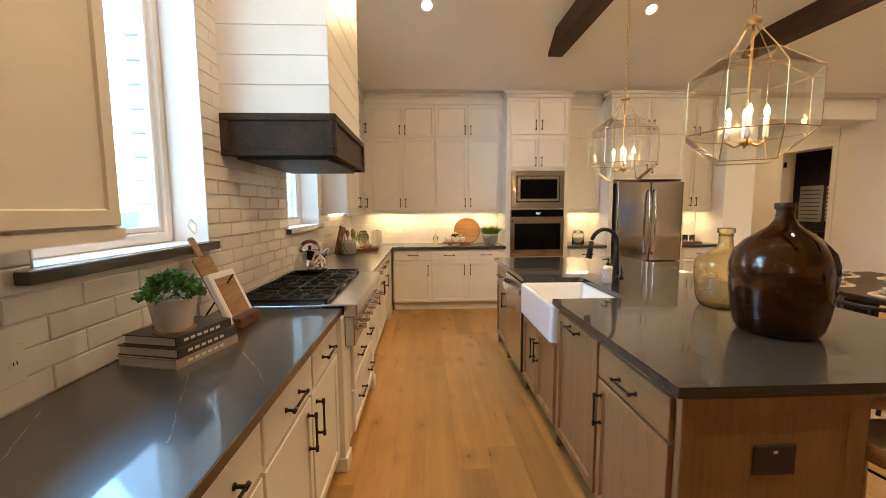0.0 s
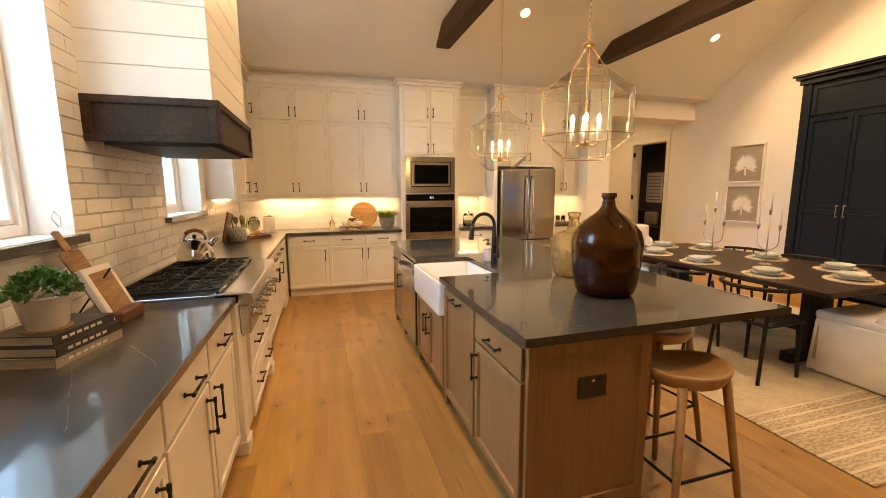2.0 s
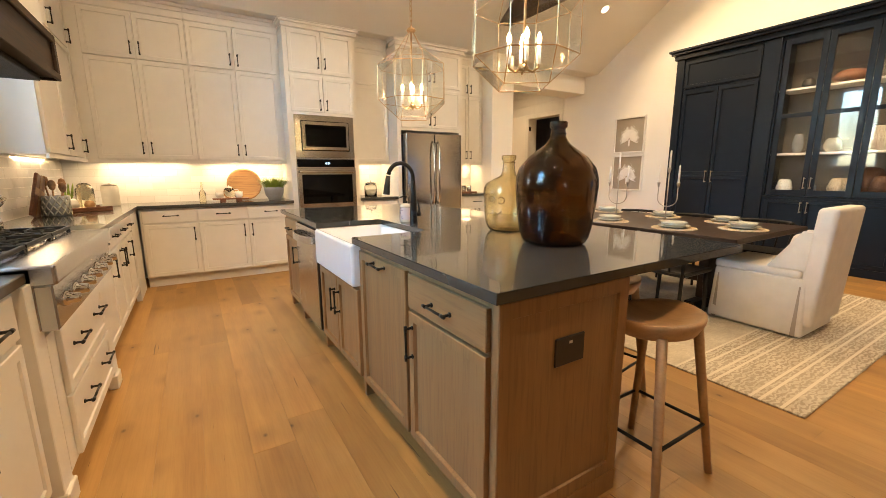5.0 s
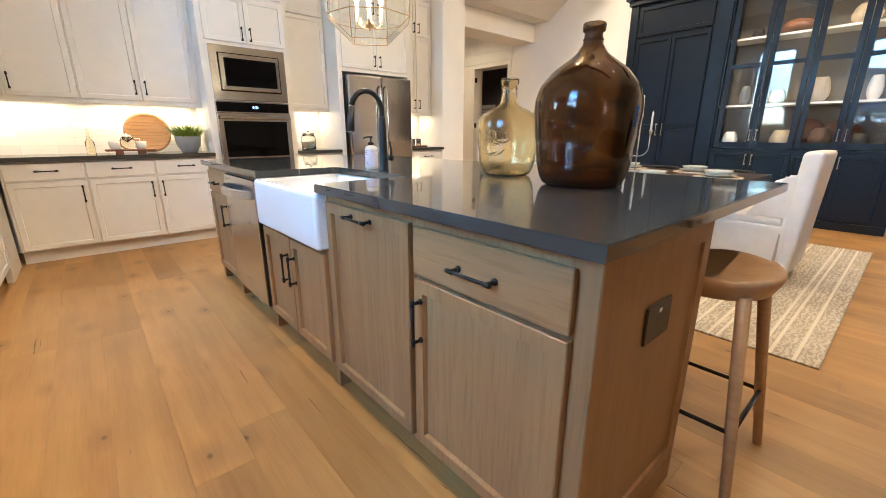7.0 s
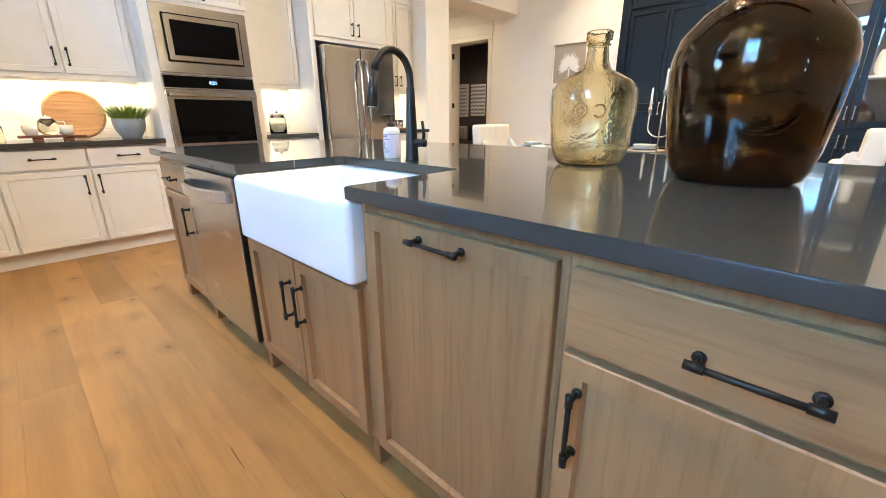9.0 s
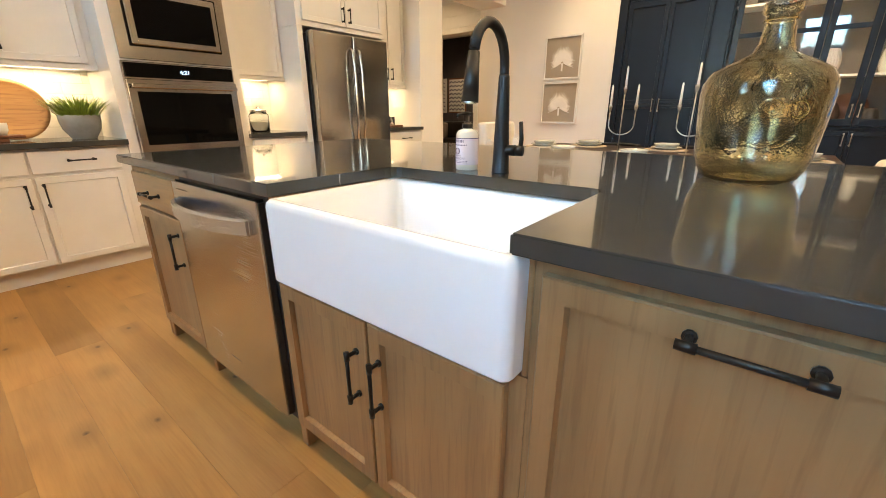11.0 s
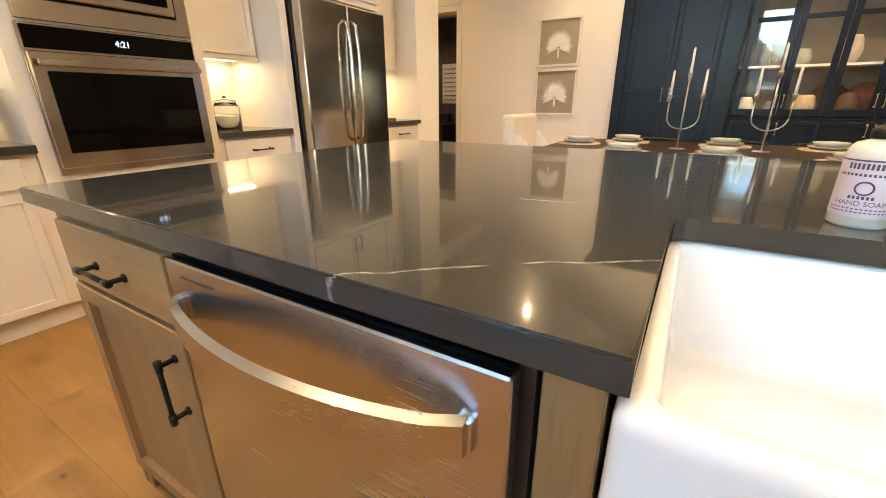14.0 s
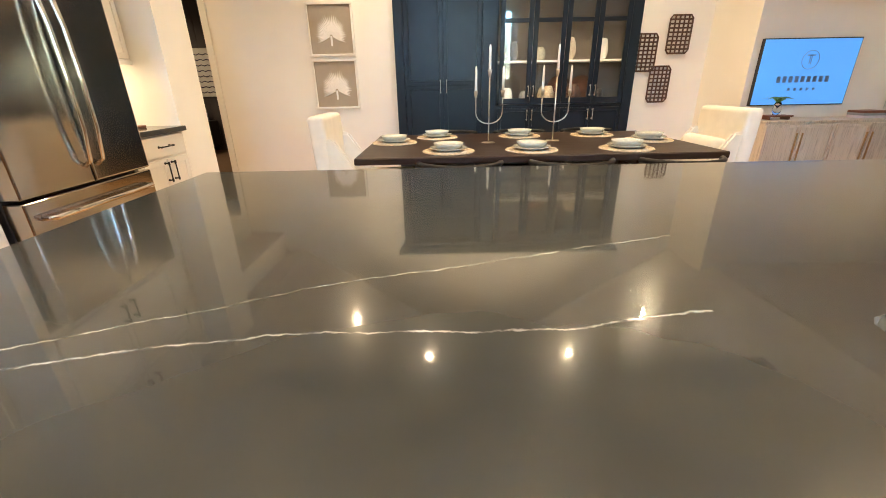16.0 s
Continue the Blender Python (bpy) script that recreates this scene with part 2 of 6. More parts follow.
TABLEWOOD = timber("espresso_oak", (0.013, 0.007, 0.005), (0.036, 0.019, 0.012), "y", 0.42, 0.8, 0.2, 0.35, 0.22)
STOOLWOOD = timber("stool_oak", (0.37, 0.21, 0.088), (0.53, 0.33, 0.155), "y", 0.45, 0.8, 0.08, 0.15)
BOARDWOOD = timber("olive_wood", (0.20, 0.10, 0.04), (0.50, 0.30, 0.14), "y", 0.45, 1.2, 0.1)
PLATEWOOD = timber("turned_ash", (0.36, 0.185, 0.06), (0.54, 0.31, 0.12), "x", 0.5, 0.7, 0.1)
REDWOOD = timber("acacia", (0.13, 0.045, 0.02), (0.28, 0.11, 0.05), "x", 0.45, 1.0, 0.1)
QUARTZ_I = quartz("charcoal_quartz_island", [
    (0.0024, (1.96, 5.04), (2.05, 4.83), (2.16, 4.57), (2.255, 4.255), (2.335, 3.985)),
    (0.0026, (1.97, 4.95), (1.995, 4.82), (2.038, 4.60), (2.03, 4.45), (2.03, 4.28), (2.065, 4.092)),
    (0.0030, (1.585, 4.255), (1.678, 4.132), (1.745, 4.048), (1.83, 3.92)), (0.0020, (2.35, 3.0), (2.65, 2.4))])
QUARTZ_L = quartz("charcoal_quartz_wall", [(0.0026, (0.125, 2.40), (0.20, 2.30), (0.315, 2.122)), (0.0020, (-0.10, 1.72), (-0.162, 1.846), (-0.235, 1.97)), (0.0016, (0.03, 2.21), (0.215, 1.79))], 0.5)
STEEL = brushed("brushed_steel", (0.60, 0.615, 0.63), 0.27, "y")
STEEL_X = brushed("brushed_steel_level", (0.52, 0.49, 0.455), 0.21, "x")
STEEL_Z = brushed("brushed_steel_upright", (0.50, 0.46, 0.41), 0.17, "z")
POLISHED = plain("polished_steel", (0.68, 0.66, 0.62), 0.08, 1.0, vary=0.04, bump=0.01)
BLACK = plain("black_metal", (0.012, 0.011, 0.010), 0.38, 0.4, vary=0.2, bump=0.03)
IRON = plain("cast_iron", (0.016, 0.017, 0.019), 0.55, 0.2, vary=0.3, grain=200, bump=0.4)
BLACKGLASS = plain("black_glass", (0.003, 0.003, 0.003), 0.05, vary=0.1, bump=0.0, specular_ior_level=0.13)
BLACKWOOD = plain("black_stained_wood", (0.009, 0.0075, 0.007), 0.45, vary=0.3, bump=0.1, specular_ior_level=0.25)
BRASS = plain("aged_brass", (0.46, 0.31, 0.15), 0.33, 1.0, vary=0.2, bump=0.03)
SILVER = plain("antique_silver", (0.50, 0.46, 0.40), 0.32, 1.0, vary=0.2, bump=0.05)
FIRECLAY = plain("fireclay", (0.76, 0.77, 0.77), 0.12, vary=0.02, bump=0.02)
NAVY = plain("navy_paint", (0.005, 0.010, 0.020), 0.34, vary=0.12, bump=0.03, specular_ior_level=0.3)
LINEN = plain("linen", (0.70, 0.65, 0.57), 0.95, vary=0.06, scale=9, grain=500, bump=0.5)
RUG = rug_weave()
RATTAN = plain("woven_rattan", (0.52, 0.42, 0.29), 0.8, vary=0.3, scale=60, grain=300, bump=0.9)
STONEWARE = plain("grey_stoneware", (0.40, 0.40, 0.35), 0.25, vary=0.10, scale=14)
WAX = plain("white_wax", (0.86, 0.83, 0.77), 0.4, vary=0.02)
WHITEWARE = plain("white_ceramic", (0.78, 0.75, 0.70), 0.25, vary=0.04)
CONCRETE = plain("grey_ceramic", (0.27, 0.28, 0.29), 0.6, vary=0.12, scale=20)
LEAF = plain("succulent_leaf", (0.085, 0.21, 0.045), 0.45, vary=0.5, scale=24)
GRASS = plain("grass_blade", (0.22, 0.31, 0.03), 0.5, vary=0.5, scale=30)
SOIL = plain("soil", (0.03, 0.02, 0.013), 0.95, bump=0.8)
PAPER = plain("page_block", (0.66, 0.62, 0.54), 0.9, vary=0.1, grain=400, bump=0.4)
COVER = plain("book_cover", (0.035, 0.033, 0.035), 0.35)
COVER_B = plain("book_jacket", (0.36, 0.32, 0.27), 0.3)
PLASTIC = plain("white_plastic", (0.74, 0.71, 0.66), 0.35, vary=0.02)
DARKPLASTIC = plain("dark_plastic", (0.02, 0.016, 0.014), 0.4)
AMBER = clear("amber_glass", (0.26, 0.158, 0.062), ripple=0.055, scale=42.0)
OLIVE = clear("olive_glass", (0.93, 0.86, 0.63), ripple=0.10, scale=52.0)
GLASS = clear("clear_glass", (0.97, 0.985, 0.98))
BASKET = plain("dark_reed", (0.075, 0.032, 0.015), 0.6, vary=0.4, scale=40, bump=0.5)
ART_LINEN = plain("art_linen", (0.36, 0.31, 0.25), 0.9, vary=0.06, grain=400, bump=0.4)
HUTCH_BACK = plain("hutch_back", (0.17, 0.148, 0.122), 0.8, vary=0.06)
ART_PAPER = plain("cut_paper", (0.78, 0.76, 0.74), 0.8, vary=0.03)
WASHED = timber("washed_oak", (0.54, 0.48, 0.40), (0.70, 0.63, 0.54), "z", 0.6, 1.0)
DENWALL = plain("den_paint", (0.085, 0.075, 0.082), 0.7, vary=0.06)
LEATHER = plain("dark_leather", (0.03, 0.022, 0.018), 0.4, vary=0.3)
BRICK = plain("painted_brick", (0.52, 0.52, 0.52), 0.9, vary=0.15, scale=12, grain=90, bump=0.6)
LAWN = plain("lawn", (0.06, 0.085, 0.03), 0.95, vary=0.4, scale=3, bump=0.8)
ROOFING = plain("roof_shingle", (0.06, 0.065, 0.075), 0.9, vary=0.3, scale=5)
FENCE = plain("fence_iron", (0.02, 0.02, 0.022), 0.5)
BULB = glow("lamp_filament", (1.0, 0.62, 0.26), 2.6)
CANGLOW = glow("can_lens", (1.0, 0.74, 0.42), 0.3)
STRIPGLOW = glow("strip_lens", (1.0, 0.74, 0.40), 1.0)
SCREEN = glow("tv_screen", (0.11, 0.33, 0.80), 0.036)
DISPLAY = glow("oven_digits", (0.55, 0.75, 1.0), 0.2)
INK = plain("label_ink", (0.09, 0.07, 0.13), 0.6)
LABEL = plain("soap_label", (0.60, 0.53, 0.58), 0.5, vary=0.02)
SOAPBODY = plain("soap_bottle", (0.66, 0.62, 0.52), 0.22, vary=0.02)
SCREENINK = plain("screen_mark", (0.15, 0.27, 0.55), 0.5)


# ---- building blocks ----
def facing(x, y, z, side):
    """A pose whose front (-y) looks towards side: 'S' (-y), 'E' (+x), 'W' (-x) or 'N' (+y)."""
    return pose(x, y, z, 0, 0, {"S": 0, "E": 90, "W": -90, "N": 180}[side])


def mesh_of(name, bm, material, smooth=False):
    me = bpy.data.meshes.new(name)
    bm.to_mesh(me)
    bm.free()
    if smooth:
        for poly in me.polygons:
            poly.use_smooth = True
    me.materials.append(material)
    return me


def part(name, bm, material, parent, label="", m=None, smooth=False):
    ob = new(name, mesh_of(name, bm, material, smooth))
    ob.parent = parent
    if m is not None:
        ob.matrix_basis = m
    return tagged(ob, label)


def thing(name, label, category, m=None, group="", kind=""):
    ob = new(name)
    ob.empty_display_size = 0.1
    if m is not None:
        ob.matrix_basis = m
    return tagged(ob, label, category, group, kind)


def solid(name, bm, material, label, category, m=None, group="", kind="", smooth=False):
    ob = new(name, mesh_of(name, bm, material, smooth))
    if m is not None:
        ob.matrix_basis = m
    return tagged(ob, label, category, group, kind)


def box(x0, x1, y0, y1, z0, z1, bevel=0.0, bm=None, segments=1):
    own = bm if bm is not None else bmesh.new()
    made = bmesh.ops.create_cube(own, size=1.0)["verts"]
    for v in made:
        v.co = ((x0 + x1) / 2 + v.co.x * (x1 - x0), (y0 + y1) / 2 + v.co.y * (y1 - y0), (z0 + z1) / 2 + v.co.z * (z1 - z0))
    if bevel:
        edges = list({e for v in made for e in v.link_edges})
        bmesh.ops.bevel(own, geom=edges, offset=bevel, segments=segments, affect="EDGES", profile=0.6)
    return own


def boxes(*rows, bevel=0.0):
    bm = bmesh.new()
    for row in rows:
        box(*row, bevel, bm)
    return bm


def lathe(profile, steps=32, closed=False):
    """A turned body from (radius, height) pairs."""
    bm = bmesh.new()
    rings = []
    for r, z in profile:
        if r < 1e-5:
            rings.append([bm.verts.new((0, 0, z))])
        else:
            rings.append([bm.verts.new((r * math.cos(2 * math.pi * i / steps), r * math.sin(2 * math.pi * i / steps), z)) for i in range(steps)])
    for a, b in zip(rings, rings[1:]):
        for i in range(steps):
            j = (i + 1) % steps
            ring = [a[i % len(a)], a[j % len(a)], b[j % len(b)], b[i % len(b)]]
            unique = list(dict.fromkeys(ring))
            if len(unique) > 2:
                bm.faces.new(unique)
    bmesh.ops.recalc_face_normals(bm, faces=bm.faces)
    return bm


def tube(points, radius, steps=8, bm=None, taper=None, cap=True):
    """A round bar through points."""
    bm = bm if bm is not None else bmesh.new()
    pts = [Vector(p) for p in points]
    rings = []
    side = None
    for i, p in enumerate(pts):
        d = (pts[min(i + 1, len(pts) - 1)] - pts[max(i - 1, 0)]).normalized()
        if side is None:
            side = d.orthogonal().normalized()
        side = (side - d * side.dot(d)).normalized()
        up = d.cross(side)
        r = radius if taper is None else radius + (taper - radius) * i / (len(pts) - 1)
        rings.append([bm.verts.new(p + (side * math.cos(a) + up * math.sin(a)) * r) for a in (2 * math.pi * k / steps for k in range(steps))])
    for a, b in zip(rings, rings[1:]):
        for k in range(steps):
            bm.faces.new((a[k], a[(k + 1) % steps], b[(k + 1) % steps], b[k]))
    if cap:
        bm.faces.new(reversed(rings[0]))
        bm.faces.new(rings[-1])
    return bm


def arc(cx, cy, cz, r, a0, a1, steps, plane="xz"):
    """Points on an arc in a plane through a centre; degrees."""
    out = []
    for i in range(steps + 1):
        a = radians(a0 + (a1 - a0) * i / steps)
        u, v = r * math.cos(a), r * math.sin(a)
        out.append((cx + u, cy, cz + v) if plane == "xz" else (cx, cy + u, cz + v) if plane == "yz" else (cx + u, cy + v, cz))
    return out


def shaker(w, h, rail=0.058, thick=0.020, sink=0.0145):
    """A shaker front: x 0..w, z 0..h, face at y = -thick, back at y = 0, with a sunk middle panel."""
    bm = box(0, w, -thick, 0, 0, h)
    front = min(bm.faces, key=lambda f: f.calc_center_median().y)
    bmesh.ops.inset_region(bm, faces=[front], thickness=rail)
    bmesh.ops.inset_region(bm, faces=[front], thickness=0.006)
    for v in front.verts:
        v.co.y += sink
    outer = [e for e in bm.edges if e.is_convex and abs(e.calc_length()) > 0.02 and all(abs(v.co.y + thick) < 1e-5 for v in e.verts)
             and any(abs(v.co.x) < 1e-5 or abs(v.co.x - w) < 1e-5 or abs(v.co.z) < 1e-5 or abs(v.co.z - h) < 1e-5 for v in e.verts)]
    rim = [e for e in outer if all(abs(v.co.x) < 1e-5 for v in e.verts) or all(abs(v.co.x - w) < 1e-5 for v in e.verts)
           or all(abs(v.co.z) < 1e-5 for v in e.verts) or all(abs(v.co.z - h) < 1e-5 for v in e.verts)]
    bmesh.ops.bevel(bm, geom=rim, offset=0.003, segments=1, affect="EDGES")
    return bm


def slab(w, h, thick=0.020):
    return box(0, w, -thick, 0, 0, h, 0.003)


def bar_pull(length, upright):
    """A black bar pull centred on the origin, standing off the face towards -y."""
    bm = bmesh.new()
    h = length / 2
    turn = (lambda u, y: (0, y, u)) if upright else (lambda u, y: (u, y, 0))
    tube([turn(-h, -0.032), turn(h, -0.032)], 0.0050, 10, bm)
    for s in (-1, 1):
        tube([turn(s * (h - 0.010), 0.0), turn(s * (h - 0.010), -0.030)], 0.0055, 8, bm)
        tube([turn(s * (h - 0.010), 0.0), turn(s * (h - 0.010), -0.005)], 0.0095, 10, bm)
        tube([turn(s * (h - 0.022), -0.032), turn(s * (h + 0.002), -0.032)], 0.0072, 10, bm)
    return bm


PULLS = {}


def put_pull(parent, x, z, length, upright, y=-0.020, material=None):
    key = (round(length, 3), upright, material)
    if key not in PULLS:
        PULLS[key] = mesh_of("handle", bar_pull(length, upright), material or BLACK, True)
    ob = new("handle", PULLS[key])
    ob.parent = parent
    ob.matrix_basis = pose(x, y, z)
    return ob


def cabinet(name, label, m, width, depth, z0, z1, fronts, material, toe=0.0, group="", wood_h=None, pull=0.15, face=0.0):
    """A cabinet unit: carcass, toe kick and its fronts. A front is (kind, x0, x1, z0, z1, pull, pull x, pull z)."""
    unit = thing(name, label, "cabinet", m, group)
    part("body", boxes((0.0, width, 0.0, depth, z0 + toe, z1)), material, unit)
    if toe:
        part("toe_kick", boxes((0.0, width, 0.06, depth, z0, z0 + toe - 0.002)), material, unit)
    for kind, x0, x1, a, b, grip, gx, gz in fronts:
        mat_f = wood_h if (kind == "drawer" and wood_h) else material
        bm = slab(x1 - x0, b - a) if kind == "drawer" else shaker(x1 - x0, b - a, sink=0.0145 if material is ISLAND else 0.008)
        f = part("drawer_front" if kind == "drawer" else "door", bm, mat_f, unit, m=pose(x0, -0.001, a))
        if grip:
            put_pull(f, gx - x0, gz - a, pull, grip == "v")
    return unit


# ---- the room ----
CT = 0.92                      # height of the worktops
WX, BY, AX = -0.30, 7.17, 7.75  # kitchen wall, back wall, gallery wall
EAVE, RISE, RIDGE_Y, NORTH_Y, SOUTH_Y = 3.09, 0.667, 3.60, 6.62, 0.58


def roof(y):
    return EAVE + RISE * max(0.0, min(NORTH_Y - y, y - SOUTH_Y))


def wall_x(name, x0, x1, y0, y1, z1, holes, label):
    """A wall along y from x0 to x1 thick, with openings (y0, y1, z0, z1)."""
    bm = bmesh.new()
    ys = sorted({y0, y1, *[h[0] for h in holes], *[h[1] for h in holes]})
    for a, b in zip(ys, ys[1:]):
        cut = [h for h in holes if h[0] <= a and h[1] >= b]
        z = 0.0
        for h in sorted(cut, key=lambda h: h[2]):
            if h[2] > z:
                box(x0, x1, a, b, z, h[2], 0, bm)
            z = h[3]
        if z < z1:
            box(x0, x1, a, b, z, z1, 0, bm)
    return solid(name, bm, WALL, label, "wall", kind="structure")


def wall_y(name, y0, y1, x0, x1, z0, z1, label, material=None):
    return solid(name, box(x0, x1, y0, y1, z0, z1), material or WALL, label, "wall", kind="structure")


WIN1, WIN2 = (2.06, 3.02, 1.300, 3.32), (4.26, 5.23, 1.300, 3.32)
# living-room window out of view, added to let in daylight
ADDED_LIV_WIN = [(-4.6, -3.4, 0.9, 2.4)]
wall_x("wall_west", WX - 0.26, WX - 0.012, -6.0, BY + 0.2, 5.3, [WIN1, WIN2] + ADDED_LIV_WIN, "cream wall behind the white tile, with windows")
wall_y("wall_north", BY, BY + 0.2, WX - 0.012, 5.16, 0, 3.6, "cream wall behind the kitchen cabinets")
wall_y("wall_pier", 6.57, BY + 0.43, 5.16, 5.60, 0, 3.6, "cream wall pier beside the hall opening")
wall_y("wall_header", 6.92, 7.42, 5.60, AX, 2.778, 3.6, "cream dropped header over the hall opening")
wall_x("wall_east", AX, AX + 0.24, 0.73, 9.9, 5.3, [(1.76, 4.987, 0.0, 3.04), (7.53, 8.47, 0.0, 2.47)], "cream gallery wall of the dining room")
wall_x("wall_niche", AX + 0.24, AX + 0.36, 1.5, 5.1, 3.3, [], "back of the niche behind the built-in")
wall_x("wall_tv", 6.85, AX + 0.2, -6.0, 0.73, 5.3, [], "cream projecting wall that carries the television")
wall_y("wall_south", -6.2, -6.0, WX - 0.26, AX + 0.2, 0, 5.3, "cream end wall of the living room")
# hall and den behind the opening
wall_y("wall_hall_end", 9.35, 9.5, 5.40, AX, 0, 3.4, "cream hall end wall")
wall_x("wall_hall_west", 5.40, 5.60, BY + 0.43, 9.35, 3.4, [], "cream hall side wall")
solid("ceiling_hall", box(5.40, AX + 0.24, BY + 0.03, 9.5, 3.35, 3.45), CEILING, "white flat ceiling of the hall", "ceiling", kind="structure")
lap = solid("wall_shiplap", box(AX - 0.004, AX - 0.001, 7.43, 9.34, 2.56, 3.34), SHIPLAP, "white shiplap above the den doorway", "wall cladding", kind="structure")
for i in range(4):
    part("shiplap_board", box(AX - 0.016, AX - 0.004, 7.43, 9.34, 2.56 + 0.195 * i, 2.751 + 0.195 * i, 0.002), SHIPLAP, lap)
wall_x("wall_den", 10.6, 10.75, 5.9, 11.9, 3.0, [], "dark plum den wall with vertical boards").data.materials[0] = DENWALL
for i in range(30):
    part("board", box(10.585, 10.60, 6.6 + 0.17 * i, 6.765 + 0.17 * i, 0, 2.95, 0.003), DENWALL, bpy.data.objects["wall_den"])
for nm, y0, y1 in (("wall_den_south", 5.9, 6.05), ("wall_den_north", 11.75, 11.9)):
    wall_y(nm, y0, y1, AX + 0.24, 10.6, 0, 3.0, "dark plum den side wall", DENWALL)
wall_x("wall_den_west", AX + 0.10, AX + 0.24, 9.9, 11.9, 3.0, [], "dark plum den wall").data.materials[0] = DENWALL
solid("ceiling_den", box(AX + 0.24, 10.75, 5.9, 11.9, 2.95, 3.05), CEILING, "white flat ceiling of the den", "ceiling", kind="structure")
# the den's shade is put into the floor colour with the dark gap material
solid("floor_den", box(AX + 0.24, 10.75, 5.9, 11.9, -0.06, -0.002), GAP, "den floor, shade put into its dark colour", "floor", kind="structure")
casing = thing("door_1", "white door casing with black hinges round the open den doorway", "door frame", kind="structure")
for row in ((7.44, 7.53, 0, 2.47), (8.47, 8.56, 0, 2.47), (7.44, 8.56, 2.472, 2.555)):
    part("casing", box(AX - 0.020, AX - 0.001, *row, 0.003), TRIM, casing)
for z in (0.25, 1.25, 2.2):
    part("hinge", box(AX - 0.004, AX + 0.05, 8.445, 8.469, z, z + 0.10, 0.003), BLACK, casing, "black hinge")

# ceiling: two slopes over kitchen and dining, flat beyond
ce = bmesh.new()


def slope_slab(bm, ya, yb):
    za, zb = roof(ya), roof(yb)
    low = [bm.verts.new(p) for p in ((WX - 0.26, ya, za), (AX + 0.2, ya, za), (AX + 0.2, yb, zb), (WX - 0.26, yb, zb))]
    top = [bm.verts.new(v.co + Vector((0, 0, 0.15))) for v in low]
    bm.faces.new(low), bm.faces.new(list(reversed(top)))
    for i in range(4):
        bm.faces.new((low[i], low[(i + 1) % 4], top[(i + 1) % 4], top[i]))


slope_slab(ce, NORTH_Y, RIDGE_Y)
slope_slab(ce, RIDGE_Y, SOUTH_Y)
bmesh.ops.recalc_face_normals(ce, faces=ce.faces)
box(WX - 0.26, AX + 0.2, NORTH_Y, BY + 0.2, EAVE, EAVE + 0.15, 0, ce)
box(WX - 0.26, AX + 0.2, -6.2, SOUTH_Y, EAVE, EAVE + 0.15, 0, ce)
solid("ceiling", ce, CEILING, "cream vaulted ceiling with flat margins", "ceiling", kind="structure")

# trusses: level tie beams with a king post and two struts
for x in (2.41, 4.94):
    truss = thing("roof_truss", "dark stained oak roof truss under the vaulted ceiling", "beam", group="roof trusses")
    zb = 3.365
    part("tie_beam", box(x, x + 0.19, 1.05, 6.15, zb, zb + 0.24, 0.008), BEAM, truss)
    part("king_post", box(x + 0.02, x + 0.17, RIDGE_Y - 0.09, RIDGE_Y + 0.09, zb + 0.24, roof(RIDGE_Y) - 0.05, 0.006), BEAM, truss)
    for s in (-1, 1):
        y0, z0, y1 = RIDGE_Y + s * 0.09, zb + 0.26, RIDGE_Y + s * 1.15
        z1 = roof(y1) + 0.02
        st = bmesh.new()
        vs = [st.verts.new((xx, y, z)) for xx in (x + 0.03, x + 0.16) for y, z in ((y0, z0), (y0, z0 + 0.19), (y1, z1), (y1, z1 - 0.19))]
        for q in ((0, 1, 2, 3), (7, 6, 5, 4), (0, 4, 5, 1), (1, 5, 6, 2), (2, 6, 7, 3), (3, 7, 4, 0)):
            st.faces.new([vs[i] for i in q])
        bmesh.ops.recalc_face_normals(st, faces=st.faces)
        part("strut", st, BEAM, truss)

# recessed lamps; the hall and den ones are unseen, added to brighten those rooms
cans = [(x, y) for x in (0.876, 3.46, 6.62) for y in (5.66, 4.65, 2.55, 1.55)] + [(x, y) for x in (1.5, 4.0, 6.0) for y in (-1.2, -3.6)]
for x, y in cans + [(6.70, 8.35), (9.2, 9.6)]:
    z = 3.35 if x == 6.70 else 2.95 if x == 9.2 else roof(y)
    tilt = 0.0 if y < SOUTH_Y or y > NORTH_Y else math.degrees(math.atan(RISE)) * (1 if y > RIDGE_Y else -1)
    m = pose(x, y, z, -tilt)
    can = thing("recessed_lamp", "round white recessed lamp, lit, in the ceiling", "ceiling lamp", m, "recessed lamps")
    part("trim_ring", lathe([(0.062, 0.0), (0.062, -0.006), (0.085, -0.005), (0.088, 0.0)], 28), TRIM, can, smooth=True)
    part("lens", lathe([(0.0, -0.003), (0.062, -0.003)], 24), CANGLOW, can)
    lamp("can_light", "SPOT", m @ pose(0, 0, -0.03), CAN_WATTS * (0.2 if y < SOUTH_Y else 0.8 if y > NORTH_Y else 1.6 if x > 6 else 1.0), size=radians(150))

# ---- floor ----
floor = solid("floor", box(WX - 0.26, AX + 0.2, -6.2, 9.95, -0.08, -0.004), GAP, "oak floor of wide honey-brown planks", "floor", kind="structure")

# ---- windows ----


